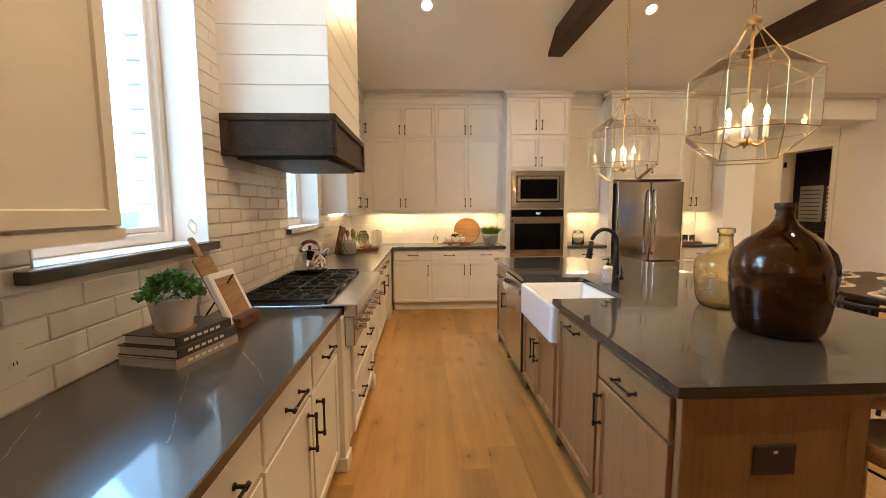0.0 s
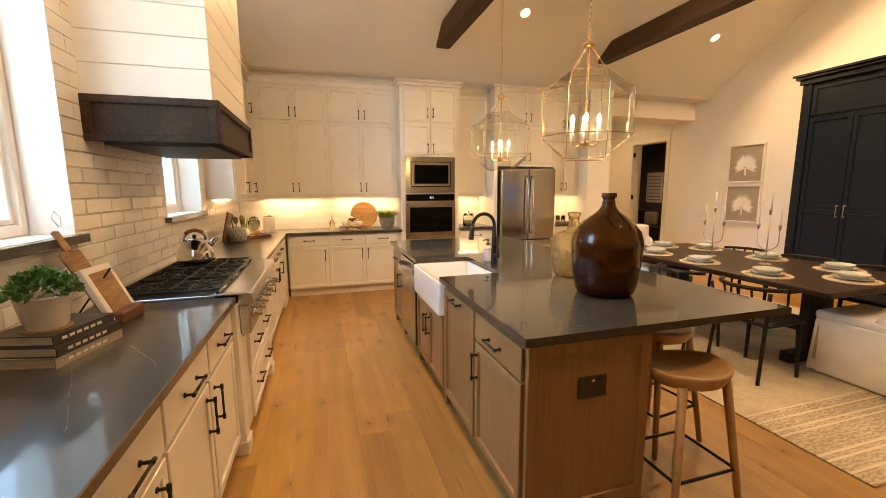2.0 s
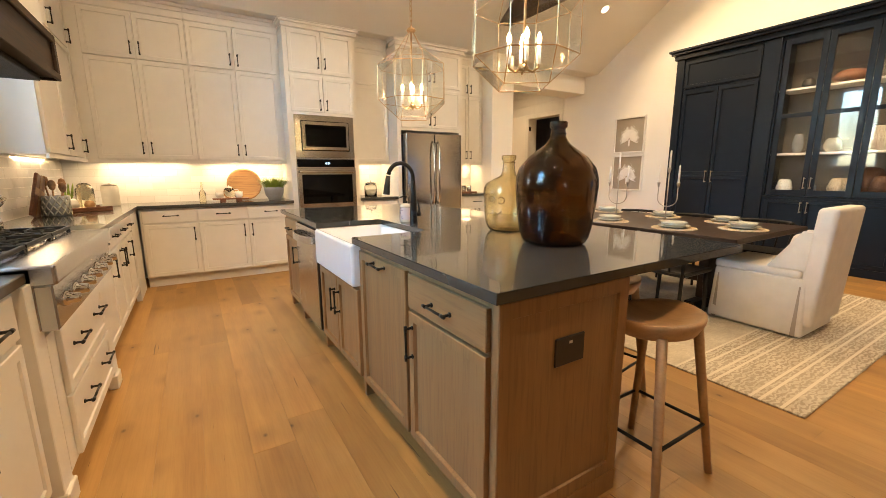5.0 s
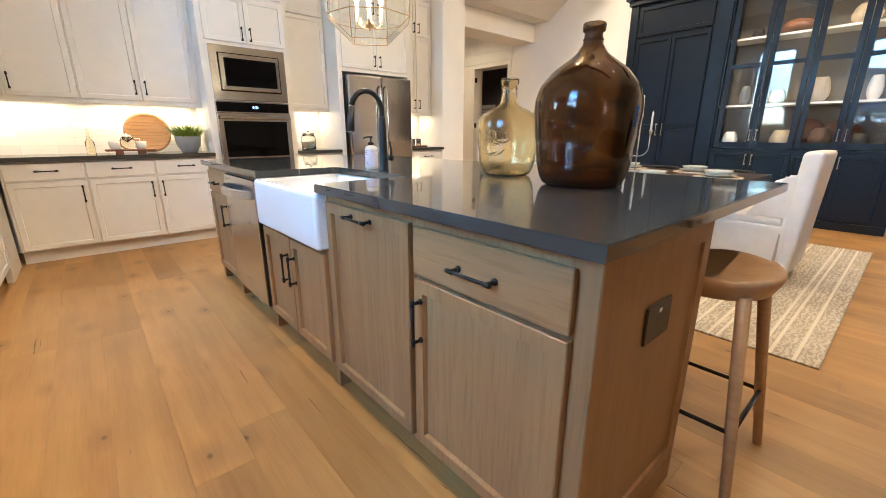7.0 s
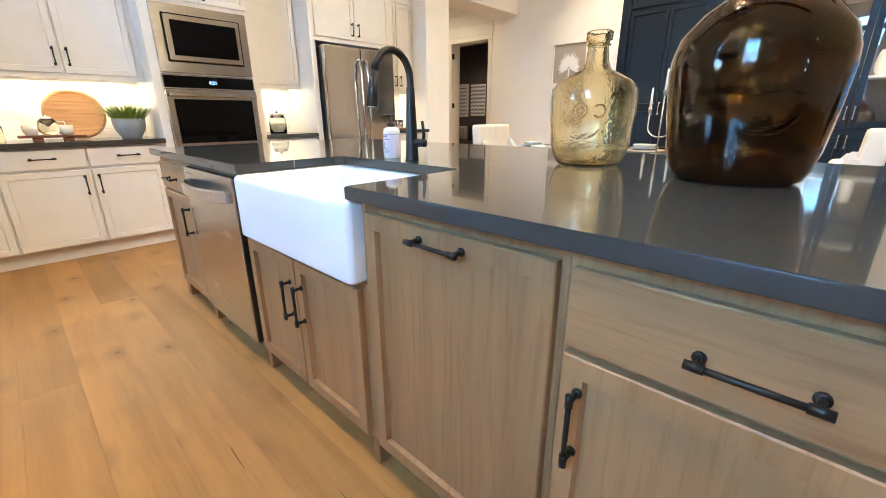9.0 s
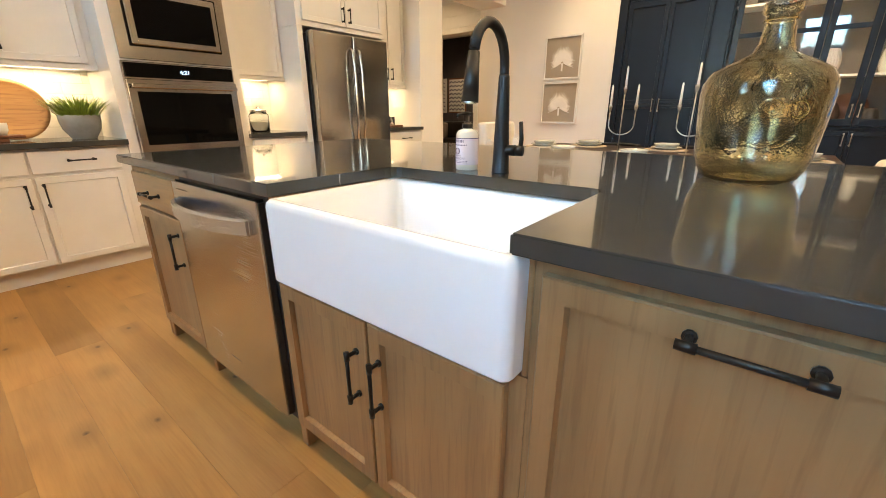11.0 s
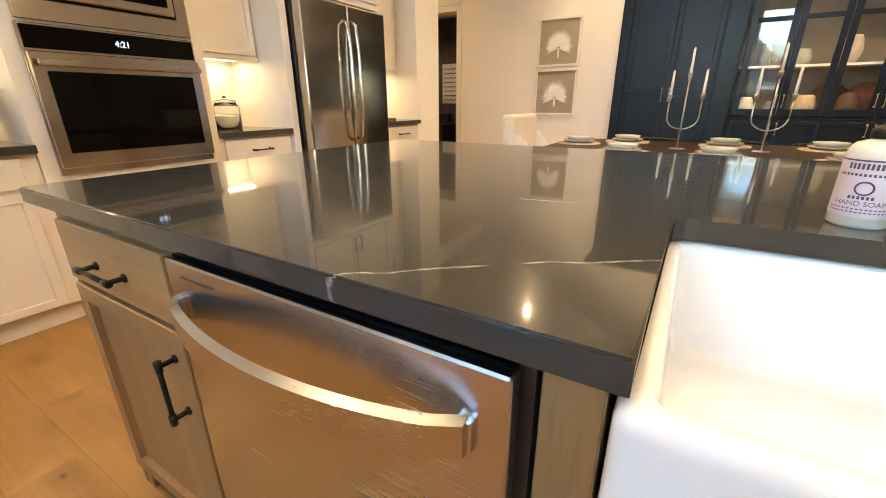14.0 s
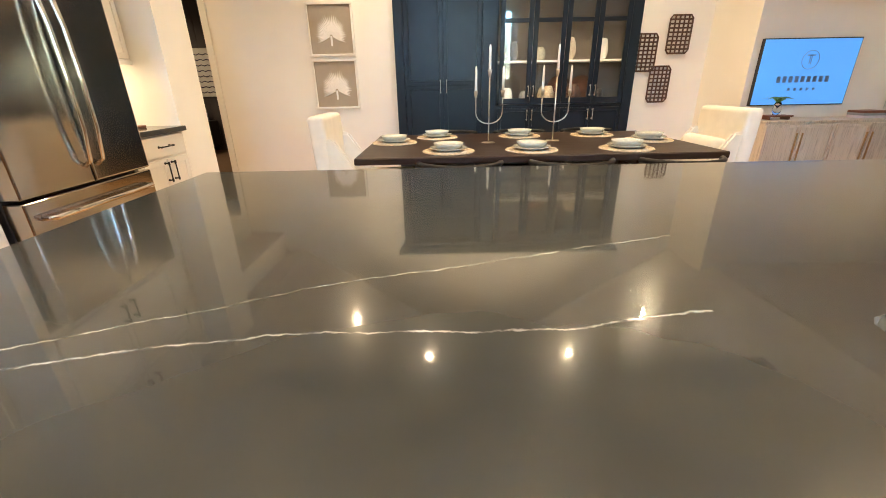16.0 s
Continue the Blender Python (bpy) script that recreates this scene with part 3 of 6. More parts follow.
def window(name, y0, y1, z0, z1, label):
    w = thing(name, label, "window", kind="structure")
    x = WX - 0.20
    for row in ((y0, y0 + 0.05, z0, z1), (y1 - 0.05, y1, z0, z1), (y0 + 0.05, y1 - 0.05, z0, z0 + 0.055), (y0 + 0.05, y1 - 0.05, z1 - 0.05, z1)):
        part("window_frame", box(x - 0.045, x + 0.025, *row, 0.006), TRIM, w)
    for row in ((y0 + 0.05, y0 + 0.078, z0 + 0.055, z1 - 0.05), (y1 - 0.078, y1 - 0.05, z0 + 0.055, z1 - 0.05), (y0 + 0.078, y1 - 0.078, z0 + 0.055, z0 + 0.083)):
        part("sash", box(x - 0.03, x + 0.005, *row, 0.004), TRIM, w)
    pane = part("pane", box(x - 0.016, x - 0.010, y0 + 0.078, y1 - 0.078, z0 + 0.083, z1 - 0.05), GLASS, w)
    pane.visible_shadow = False
    return w


for i, (y0, y1, z0, z1) in enumerate([WIN1, WIN2] + ADDED_LIV_WIN):
    window("window_%d" % (i + 1), y0, y1, z0, z1, "white framed window in a deep tiled reveal")
for y0, y1, z0, z1 in (WIN1, WIN2):
    solid("window_sill", box(WX - 0.17, WX + 0.045, y0 - 0.055, y1 + 0.03, z0 - 0.042, z0 - 0.002, 0.004), QUARTZ_L, "dark charcoal quartz window sill", "window sill", kind="structure")
    solid("window_reveal", boxes((WX - 0.17, WX + 0.002, y1 - 0.006, y1 - 0.0005, z0, z1), (WX - 0.17, WX + 0.002, y0 + 0.0005, y0 + 0.006, z0, z1)), TILE, "white tiled window reveal", "window reveal", kind="structure")

# ---- outside ----
solid("ground", box(-400, 400, -400, 400, -0.5, -0.45), LAWN, "lawn outside the windows", "ground", kind="structure")
column = thing("brick_column", "whitewashed brick porch column outside the window", "column")
for r in range(38):
    for k in range(2):
        off = 0.10 if r % 2 else 0.0
        part("brick", box(-1.30, -0.95, 4.05 + 0.21 * k - off, 4.25 + 0.21 * k - off, -0.45 + 0.085 * r, -0.372 + 0.085 * r, 0.006), BRICK, column)
part("mortar_core", box(-1.292, -0.958, 3.97, 4.45, -0.45, 2.8), BRICK, column)
copy_thing(column, pose(0, 2.42, 0))
for x, y in ((-38, -2), (-42, 16), (-46, 40), (-40, 66)):
    house = thing("house", "distant white house with a dark shingle roof", "house", pose(x, y, -0.45), "far houses")
    part("wall", box(0, 8, 0, 11, 0, 3.2), BRICK, house)
    rf = bmesh.new()
    vs = [rf.verts.new(p) for p in ((-0.5, -0.5, 3.2), (8.5, -0.5, 3.2), (8.5, 11.5, 3.2), (-0.5, 11.5, 3.2), (4, 2.5, 6.6), (4, 8.5, 6.6))]
    for q in ((0, 1, 4), (1, 2, 5, 4), (2, 3, 5), (3, 0, 4, 5), (3, 2, 1, 0)):
        rf.faces.new([vs[i] for i in q])
    part("roof", rf, ROOFING, house)
    for k in range(3):
        part("window", box(7.99, 8.03, 1.2 + 3.2 * k, 2.4 + 3.2 * k, 0.9, 2.4), BLACKGLASS, house)
fence = thing("iron_fence", "black iron picket fence on the lawn", "fence")
for k in range(60):
    part("picket", box(-6.0, -5.98, -1 + 0.16 * k, -0.98 + 0.16 * k, -0.45, 0.95), FENCE, fence)
for z in (-0.2, 0.8):
    part("rail", box(-6.005, -5.975, -1.0, 8.6, z, z + 0.03), FENCE, fence)

# ---- kitchen: wall run on the west side ----
FX = 0.330                     # carcass face of the west run
run = [
    ("base_cabinet", 0.30, 1.34, [("drawer", 0.02, 0.50, 0.715, 0.865, "h", 0.26, 0.79), ("drawer", 0.52, 1.02, 0.715, 0.865, "h", 0.77, 0.79),
                                  ("door", 0.02, 0.50, 0.125, 0.695, "v", 0.44, 0.60), ("door", 0.52, 1.02, 0.125, 0.695, "v", 0.58, 0.60)]),
    ("base_cabinet", 1.34, 3.12, [("drawer", 0.02, 0.64, 0.715, 0.865, "h", 0.40, 0.79), ("drawer", 0.66, 1.16, 0.715, 0.865, "h", 0.915, 0.79),
                                  ("drawer", 1.18, 1.64, 0.715, 0.865, "h", 1.405, 0.79), ("door", 0.02, 0.64, 0.125, 0.695, "v", 0.55, 0.58),
                                  ("door", 0.66, 1.14, 0.125, 0.695, "v", 1.09, 0.57), ("door", 1.16, 1.64, 0.125, 0.695, "v", 1.21, 0.57)]),
]
for name, y0, y1, fronts in run:
    unit = cabinet(name, "white painted base cabinet with black bar pulls", facing(FX, y0, 0, "E"), y1 - y0, FX - WX - 0.005, 0, 0.88, fronts, CABINET, 0.115, "base cabinets", pull=0.16)
part("pilaster", box(1.665, 1.78, -0.045, 0.02, 0.0, 0.88, 0.003), CABINET, unit)
part("foot", box(1.661, 1.784, -0.058, 0.02, 0.0, 0.085, 0.006), CABINET, unit)
# panelled drawers below the range top
rc = cabinet("range_cabinet", "white cabinet with two wide panelled drawers below the range top", facing(FX + 0.045, 3.122, 0, "E"), 1.04, FX + 0.04 - WX, 0, 0.665,
             [("door", 0.095, 0.925, 0.385, 0.655, "h", 0.30, 0.55), ("door", 0.095, 0.925, 0.115, 0.372, "h", 0.30, 0.28)], CABINET, 0.10, "base cabinets", pull=0.16)
for z in (0.55, 0.28):
    put_pull(rc, 0.72, z, 0.16, False)
part("pilaster", box(0.93, 1.04, -0.018, 0.02, 0.0, 0.66, 0.003), CABINET, rc)
part("foot", box(0.926, 1.044, -0.03, 0.02, 0.0, 0.085, 0.006), CABINET, rc)
far_run = cabinet("base_cabinet", "white painted base cabinet with black bar pulls", facing(FX, 4.166, 0, "E"), 2.334, FX - WX - 0.005, 0, 0.88,
                  [(kind, a, b, z0, z1, grip, gx, gz) for a, b, hand in ((0.03, 0.645, 0.59), (0.66, 1.06, 1.02), (1.075, 1.465, 1.115), (1.48, 1.885, 1.52))
                   for kind, z0, z1, grip, gx, gz in (("drawer", 0.725, 0.865, "h", (a + b) / 2, 0.80), ("door", 0.125, 0.705, "v", hand, 0.60))],
                  CABINET, 0.115, "base cabinets", pull=0.14)
part("filler", box(1.90, 2.41, -0.022, 0.02, 0.0, 0.88, 0.002), CABINET, far_run)

# worktops
FY = 6.575                     # carcass face of the north run
top_w = box(WX + 0.002, 0.368, 0.30, 3.068, 0.882, CT, 0.004)
solid("worktop", top_w, QUARTZ_L, "honed charcoal quartz worktop with fine white veins", "worktop")
lshape = bmesh.new()
pts = [(WX + 0.002, 4.235), (0.368, 4.235), (0.368, 6.525), (1.975, 6.525), (1.975, BY - 0.002), (WX + 0.002, BY - 0.002)]
lo = [lshape.verts.new((x, y, 0.882)) for x, y in pts]
hi = [lshape.verts.new((x, y, CT)) for x, y in pts]
lshape.faces.new(list(reversed(lo))), lshape.faces.new(hi)
for i in range(len(pts)):
    lshape.faces.new((lo[i], lo[(i + 1) % len(pts)], hi[(i + 1) % len(pts)], hi[i]))
bmesh.ops.bevel(lshape, geom=[e for e in lshape.edges if e.verts[0].co.z == e.verts[1].co.z], offset=0.003, segments=1, affect="EDGES")
solid("worktop", lshape, QUARTZ_L, "L-shaped charcoal quartz worktop round the corner", "worktop")
for x0, x1 in ((2.872, 3.437), (4.548, 5.157)):
    solid("worktop", box(x0, x1, 6.525, BY - 0.002, 0.882, CT, 0.003), QUARTZ_L, "charcoal quartz worktop between tall cabinets", "worktop")

# range top
rng = thing("gas_range", "stainless six-burner gas range top with black grates", "range", pose(0, 3.072, 0))
part("body", box(WX + 0.03, 0.380, 0, 1.16, 0.70, 0.935, 0.004), STEEL, rng)
part("landing_ledge", box(0.245, 0.447, 0, 1.16, 0.865, 0.940, 0.012, segments=3), STEEL, rng)
part("control_panel", box(0.375, 0.430, 0.004, 1.156, 0.695, 0.866, 0.006), STEEL, rng)
part("back_trim", box(WX + 0.004, WX + 0.05, 0, 1.16, 0.88, 0.955, 0.003), STEEL, rng)
part("cooking_deck", box(WX + 0.06, 0.285, 0.012, 1.148, 0.935, 0.9395, 0.002), IRON, rng)
grate = bmesh.new()
gx0, gx1, gw = WX + 0.065, 0.280, 0.365
for x in (gx0, (gx0 + gx1) / 2, gx1 - 0.014):
    box(x, x + 0.014, 0, gw, 0.952, 0.970, 0.003, grate)
for y in (0, gw - 0.014):
    box(gx0, gx1, y, y + 0.014, 0.952, 0.970, 0.003, grate)
for cx in (gx0 + 0.16, gx1 - 0.16):
    tube(arc(cx, gw / 2, 0.960, 0.088, 0, 360, 20, "xy"), 0.006, 6, grate, cap=False)
    for a in range(0, 360, 45):
        c, s = math.cos(radians(a)), math.sin(radians(a))
        tube([(cx + 0.035 * c, gw / 2 + 0.035 * s, 0.962), (cx + 0.150 * c, gw / 2 + 0.165 * s, 0.962)], 0.0065, 6, grate)
for x in (gx0 + 0.01, gx1 - 0.01):
    for y in (0.01, gw - 0.01):
        box(x - 0.008, x + 0.008, y - 0.008, y + 0.008, 0.939, 0.955, 0, grate)
gm = mesh_of("grate", grate, IRON)
burner = mesh_of("burner", lathe([(0.0, 0.957), (0.030, 0.957), (0.032, 0.950), (0.045, 0.948), (0.047, 0.9395)], 20), IRON, True)
for k in range(3):
    g = new("grate", gm)
    g.parent, g.matrix_basis = rng, pose(0, 0.022 + 0.376 * k, 0)
    for cx in (gx0 + 0.16, gx1 - 0.16):
        b = new("burner", burner)
        b.parent, b.matrix_basis = rng, pose(cx, 0.022 + 0.376 * k + gw / 2, 0)
knob = mesh_of("knob", lathe([(0.0, 0.048), (0.016, 0.048), (0.019, 0.044), (0.021, 0.014), (0.028, 0.012), (0.029, 0.0)], 20), POLISHED, True)
for k in range(7):
    b = new("knob", knob)
    b.parent, b.matrix_basis = rng, pose(0.430, 0.12 + 0.153 * k, 0.785, 0, 90, 0)

# hood
hood = thing("range_hood", "white shiplap range hood with a dark oak band", "range hood")
H0, H1, HX = 3.20, 4.28, 0.332
for i in range(17):
    z = 1.992 + 0.158 * i
    bm = bmesh.new()
    box(WX, HX - 0.03, H0 + 0.02, H1 - 0.02, z, z + 0.154, 0.002, bm)
    part("shiplap_board", bm, SHIPLAP, hood)
part("core", box(WX, HX - 0.035, H0 + 0.025, H1 - 0.025, 1.99, 4.78), GROUT, hood)
part("band", box(WX, HX - 0.012, H0 + 0.012, H1 - 0.012, 1.775, 1.985), HOODWOOD, hood, "dark oak band")
for row in ((HX - 0.012, HX + 0.004, H0, H1, 1.952, 1.992), (HX - 0.012, HX + 0.004, H0, H1, 1.760, 1.798), (HX - 0.012, HX + 0.004, H0, H0 + 0.045, 1.798, 1.952), (HX - 0.012, HX + 0.004, H1 - 0.045, H1, 1.798, 1.952)):
    part("frame_rail", box(*row, 0.003), HOODWOOD, hood)
for y0, y1 in ((H0 - 0.002, H0 + 0.012), (H1 - 0.012, H1 + 0.002)):
    for row in ((WX, HX - 0.012, y0, y1, 1.952, 1.992), (WX, HX - 0.012, y0, y1, 1.760, 1.798), (WX, WX + 0.045, y0, y1, 1.798, 1.952), (HX - 0.057, HX - 0.012, y0, y1, 1.798, 1.952)):
        part("frame_rail", box(*row, 0.003), HOODWOOD, hood)
part("filter", box(WX + 0.06, HX - 0.07, H0 + 0.06, H1 - 0.06, 1.745, 1.773, 0.004), IRON, hood, "dark steel filter")

# ---- tall and wall cabinets ----
UB, UM, UT = 1.41, 2.465, 2.925


def upper(m, width, depth, columns, label, same_hand=False, pulls=True):
    fronts = []
    for k, (a, b) in enumerate(columns):
        gx = b - 0.035 if k % 2 == 0 or same_hand else a + 0.035
        grip = "v" if pulls else ""
        fronts.append(("door", a, b, UB + 0.012, UM - 0.006, grip, gx, UB + 0.13))
        fronts.append(("door", a, b, UM + 0.006, UT, grip, gx, UM + 0.11))
    u = cabinet("wall_cabinet", label, m, width, depth, UB, UT + 0.02, fronts, CABINET, 0.0, "wall cabinets", pull=0.13)
    part("frieze", box(0, width, -0.014, depth, UT + 0.02, EAVE - 0.002), CABINET, u)
    part("crown", boxes((0, width, -0.030, -0.014, EAVE - 0.075, EAVE - 0.002), (0, width, -0.050, -0.030, EAVE - 0.035, EAVE - 0.002)), CABINET, u)
    part("light_rail", box(0, width, -0.016, 0.004, UB - 0.028, UB + 0.004), CABINET, u)
    return u


upper(facing(-0.027, 5.42, 0, "E"), 1.42, -0.027 - WX - 0.003, [(0.03, 0.66), (0.675, 1.27)], "white wall cabinet with stacked doors in the corner", True)
upper(facing(-0.027, 0.90, 0, "E"), 1.135, -0.027 - WX - 0.003, [(0.02, 0.56), (0.575, 1.115)], "white wall cabinet beside the window")
upper(facing(-0.025, 6.84, 0, "S"), 1.015, BY - 6.843, [(0.10, 0.538), (0.548, 1.008)], "white wall cabinet with stacked doors")
upper(facing(0.992, 6.84, 0, "S"), 0.985, BY - 6.843, [(0.008, 0.466), (0.478, 0.94)], "white wall cabinet with stacked doors")
upper(facing(2.873, 6.84, 0, "S"), 0.565, BY - 6.843, [(0.02, 0.55)], "single-door white wall cabinet beside the oven tower", pulls=False)
upper(facing(4.548, 6.84, 0, "S"), 0.61, BY - 6.843, [(0.03, 0.308), (0.320, 0.59)], "white wall cabinet beside the refrigerator")


def tall(name, label, x0, x1, fy, z0, fronts):
    u = cabinet(name, label, facing(x0, fy, 0, "S"), x1 - x0, BY - fy - 0.003, z0, 2.985, fronts, CABINET, 0.115 if z0 == 0 else 0.0, "tall cabinets", pull=0.13)
    w = x1 - x0
    part("crown", boxes((-0.02, w + 0.02, -0.03, 0.18, 2.975, 3.02), (-0.045, w + 0.045, -0.055, 0.18, 3.02, 3.045), (-0.06, w + 0.06, -0.07, 0.18, 3.045, 3.056), bevel=0.004), CABINET, u)
    return u


tall("oven_tower", "white tall cabinet that holds oven and microwave", 1.978, 2.870, 6.565, 0,
             [("door", 0.05, 0.443, 2.015, 2.44, "v", 0.405, 2.10), ("door", 0.450, 0.845, 2.015, 2.44, "v", 0.488, 2.10),
              ("door", 0.05, 0.443, 2.475, 2.955, "v", 0.405, 2.60), ("door", 0.450, 0.845, 2.475, 2.955, "v", 0.488, 2.60),
              ("drawer", 0.05, 0.845, 0.13, 0.42, "h", 0.45, 0.30), ("drawer", 0.05, 0.845, 0.44, 0.72, "h", 0.45, 0.60)])
fr_cab = tall("refrigerator_cabinet", "white cabinet above the refrigerator", 3.440, 4.545, 6.53, 1.855,
              [("door", 0.06, 0.548, 1.90, 2.44, "v", 0.512, 2.0), ("door", 0.556, 1.045, 1.90, 2.44, "v", 0.592, 2.0),
               ("door", 0.06, 0.548, 2.475, 2.955, "v", 0.512, 2.60), ("door", 0.556, 1.045, 2.475, 2.955, "v", 0.592, 2.60)])
for a in (0.0, 1.045):
    part("side_panel", box(a, a + 0.06, 0.0, BY - 6.535, 0, 1.853, 0.003), CABINET, fr_cab)

cabinet("base_cabinet", "white painted base cabinet with black bar pulls", facing(0.375, FY, 0, "S"), 1.60, BY - FY - 0.003, 0, 0.88,
        [("drawer", 0.02, 0.53, 0.725, 0.865, "h", 0.285, 0.80), ("drawer", 0.545, 1.05, 0.725, 0.865, "h", 0.80, 0.80), ("drawer", 1.065, 1.535, 0.725, 0.865, "h", 1.32, 0.80),
         ("door", 0.02, 0.53, 0.125, 0.705, "v", 0.495, 0.59), ("door", 0.545, 1.05, 0.125, 0.705, "v", 1.012, 0.59), ("door", 1.065, 1.535, 0.125, 0.705, "v", 1.098, 0.59)],
        CABINET, 0.115, "base cabinets", pull=0.15)
cabinet("base_cabinet", "white painted base cabinet with black bar pulls", facing(2.873, FY, 0, "S"), 0.565, BY - FY - 0.003, 0, 0.88,
        [("drawer", 0.03, 0.55, 0.715, 0.865, "h", 0.29, 0.79), ("drawer", 0.03, 0.55, 0.42, 0.695, "h", 0.29, 0.60), ("drawer", 0.03, 0.55, 0.125, 0.40, "h", 0.29, 0.30)], CABINET, 0.115, "base cabinets", pull=0.15)
cabinet("base_cabinet", "white painted base cabinet with black bar pulls", facing(4.548, FY, 0, "S"), 0.61, BY - FY - 0.003, 0, 0.88,
        [("drawer", 0.04, 0.58, 0.715, 0.865, "h", 0.31, 0.79), ("door", 0.04, 0.305, 0.125, 0.695, "v", 0.27, 0.60), ("door", 0.315, 0.58, 0.125, 0.695, "v", 0.35, 0.60)], CABINET, 0.115, "base cabinets", pull=0.15)

# under-cabinet strips
for m, length in ((pose(-0.30, 6.15, UB - 0.006, 0, 0, 90), 0.8), (pose(0.45, 7.03, UB - 0.006), 0.85), (pose(1.48, 7.03, UB - 0.006), 0.85), (pose(3.16, 7.03, UB - 0.006), 0.45), (pose(4.85, 7.03, UB - 0.006), 0.45)):
    strip = thing("light_strip", "lit linear lamp under the wall cabinets", "cabinet lamp", m, "light strips")
    part("housing", box(-length / 2, length / 2, -0.016, 0.016, -0.006, 0.005), PLASTIC, strip)
    part("lens", box(-length / 2 + 0.01, length / 2 - 0.01, -0.012, 0.012, -0.009, -0.006), STRIPGLOW, strip)
    lamp("strip_light", "AREA", m @ pose(0, 0, -0.012), STRIP_WATTS * length, size=length, size_y=0.03)

# ---- appliances ----
ov = thing("wall_oven", "stainless wall oven with black glass door", "oven", facing(2.038, 6.560, 0.765, "S"))
part("frame", box(0, 0.765, -0.02, 0.0, 0, 0.675, 0.003), STEEL_X, ov)
part("control_panel", box(0.012, 0.753, -0.030, -0.018, 0.57, 0.665, 0.003), BLACKGLASS, ov, "black glass control panel")
part("door", box(0.004, 0.761, -0.048, -0.020, 0.035, 0.558, 0.004), STEEL_X, ov)
part("door_glass", box(0.055, 0.710, -0.051, -0.047, 0.105, 0.475, 0.003), BLACKGLASS, ov, "black glass")
part("handle", boxes((0.02, 0.745, -0.098, -0.080, 0.497, 0.527), (0.03, 0.055, -0.08, -0.046, 0.500, 0.524), (0.71, 0.735, -0.08, -0.046, 0.500, 0.524), bevel=0.005), STEEL_X, ov)
clock = bpy.data.curves.new("clock_digits", "FONT")
clock.body, clock.size, clock.align_x = "4:21", 0.040, "CENTER"
dig = new("clock_digits", clock)
dig.parent, dig.matrix_basis = ov, pose(0.395, -0.0315, 0.604, 90)
clock.materials.append(DISPLAY)
mw = thing("microwave", "built-in stainless microwave with dark window", "microwave", facing(2.045, 6.560, 1.452, "S"))
part("trim_kit", box(0, 0.757, -0.02, 0, 0, 0.525, 0.003), STEEL_X, mw)
part("inner_frame", box(0.075, 0.690, -0.032, -0.019, 0.085, 0.455, 0.004), BLACKGLASS, mw)
part("door_frame", box(0.085, 0.680, -0.044, -0.031, 0.095, 0.445, 0.006), STEEL_X, mw)
part("window", box(0.125, 0.645, -0.047, -0.043, 0.135, 0.405, 0.003), BLACKGLASS, mw, "black glass window")

fr = thing("refrigerator", "stainless french-door refrigerator between white panels", "refrigerator", facing(3.525, 6.50, 0, "S"))
part("body", box(0.008, 0.932, 0.03, 0.655, 0.02, 1.80, 0.006), DARKPLASTIC, fr)
for x0, x1, hx in ((0.004, 0.466, 0.425), (0.474, 0.936, 0.515)):
    d = part("door", box(x0, x1, -0.075, 0.028, 0.705, 1.815, 0.012, segments=3), STEEL_Z, fr)
    part("handle", tube([(hx, -0.077, 0.80), (hx, -0.115, 0.83), (hx, -0.135, 1.0), (hx, -0.140, 1.25), (hx, -0.135, 1.5), (hx, -0.115, 1.67), (hx, -0.077, 1.70)], 0.013, 10), POLISHED, d, smooth=True)
fd = part("freezer_drawer", box(0.004, 0.936, -0.075, 0.028, 0.06, 0.690, 0.012, segments=3), STEEL_Z, fr)
part("handle", tube([(0.08, -0.077, 0.60), (0.10, -0.125, 0.60), (0.84, -0.125, 0.60), (0.86, -0.077, 0.60)], 0.015, 10), POLISHED, fd, smooth=True)

# ---- island ----
IX = 1.625   # carcass face
IXB = 2.195                         # back of the carcass


def isl(name, label, y0, y1, fronts, z1=0.88, z0=0.0):
    """An island unit whose front looks west; fronts run from its far end (x = 0) to its near end."""
    return cabinet(name, label, facing(IX, y1, 0, "W"), y1 - y0, IXB - IX, z0, z1, fronts, ISLAND, 0.10, "island cabinets", ISLAND_H, pull=0.146)


isl("island_cabinet", "stained oak island cabinet with drawer and door", 2.035, 2.605, [("drawer", 0.01, 0.535, 0.708, 0.853, "h", 0.27, 0.772), ("door", 0.01, 0.535, 0.115, 0.694, "v", 0.045, 0.565)])
isl("island_cabinet", "stained oak pull-out bin cabinet", 2.606, 3.184, [("door", 0.02, 0.563, 0.115, 0.855, "h", 0.29, 0.825)])
sink_cab = isl("sink_cabinet", "stained oak two-door cabinet below the sink", 3.185, 4.015, [("door", 0.035, 0.412, 0.115, 0.622, "v", 0.375, 0.465), ("door", 0.420, 0.795, 0.115, 0.622, "v", 0.457, 0.465)], 0.642)
isl("island_cabinet", "stained oak island cabinet with drawer and door", 4.66, 5.185, [("drawer", 0.035, 0.505, 0.708, 0.853, "h", 0.27, 0.772), ("door", 0.035, 0.505, 0.115, 0.694, "v", 0.46, 0.565)])
for y0, y1 in ((3.186, 3.198), (3.954, 4.014)):
    part("stile", box(4.015 - y1, 4.015 - y0, 0, 0.58, 0.644, 0.88, 0.002), ISLAND, sink_cab)
far_cab = [o for o in bpy.data.objects if o.name.startswith("island_cabinet") and not o.parent][-1]
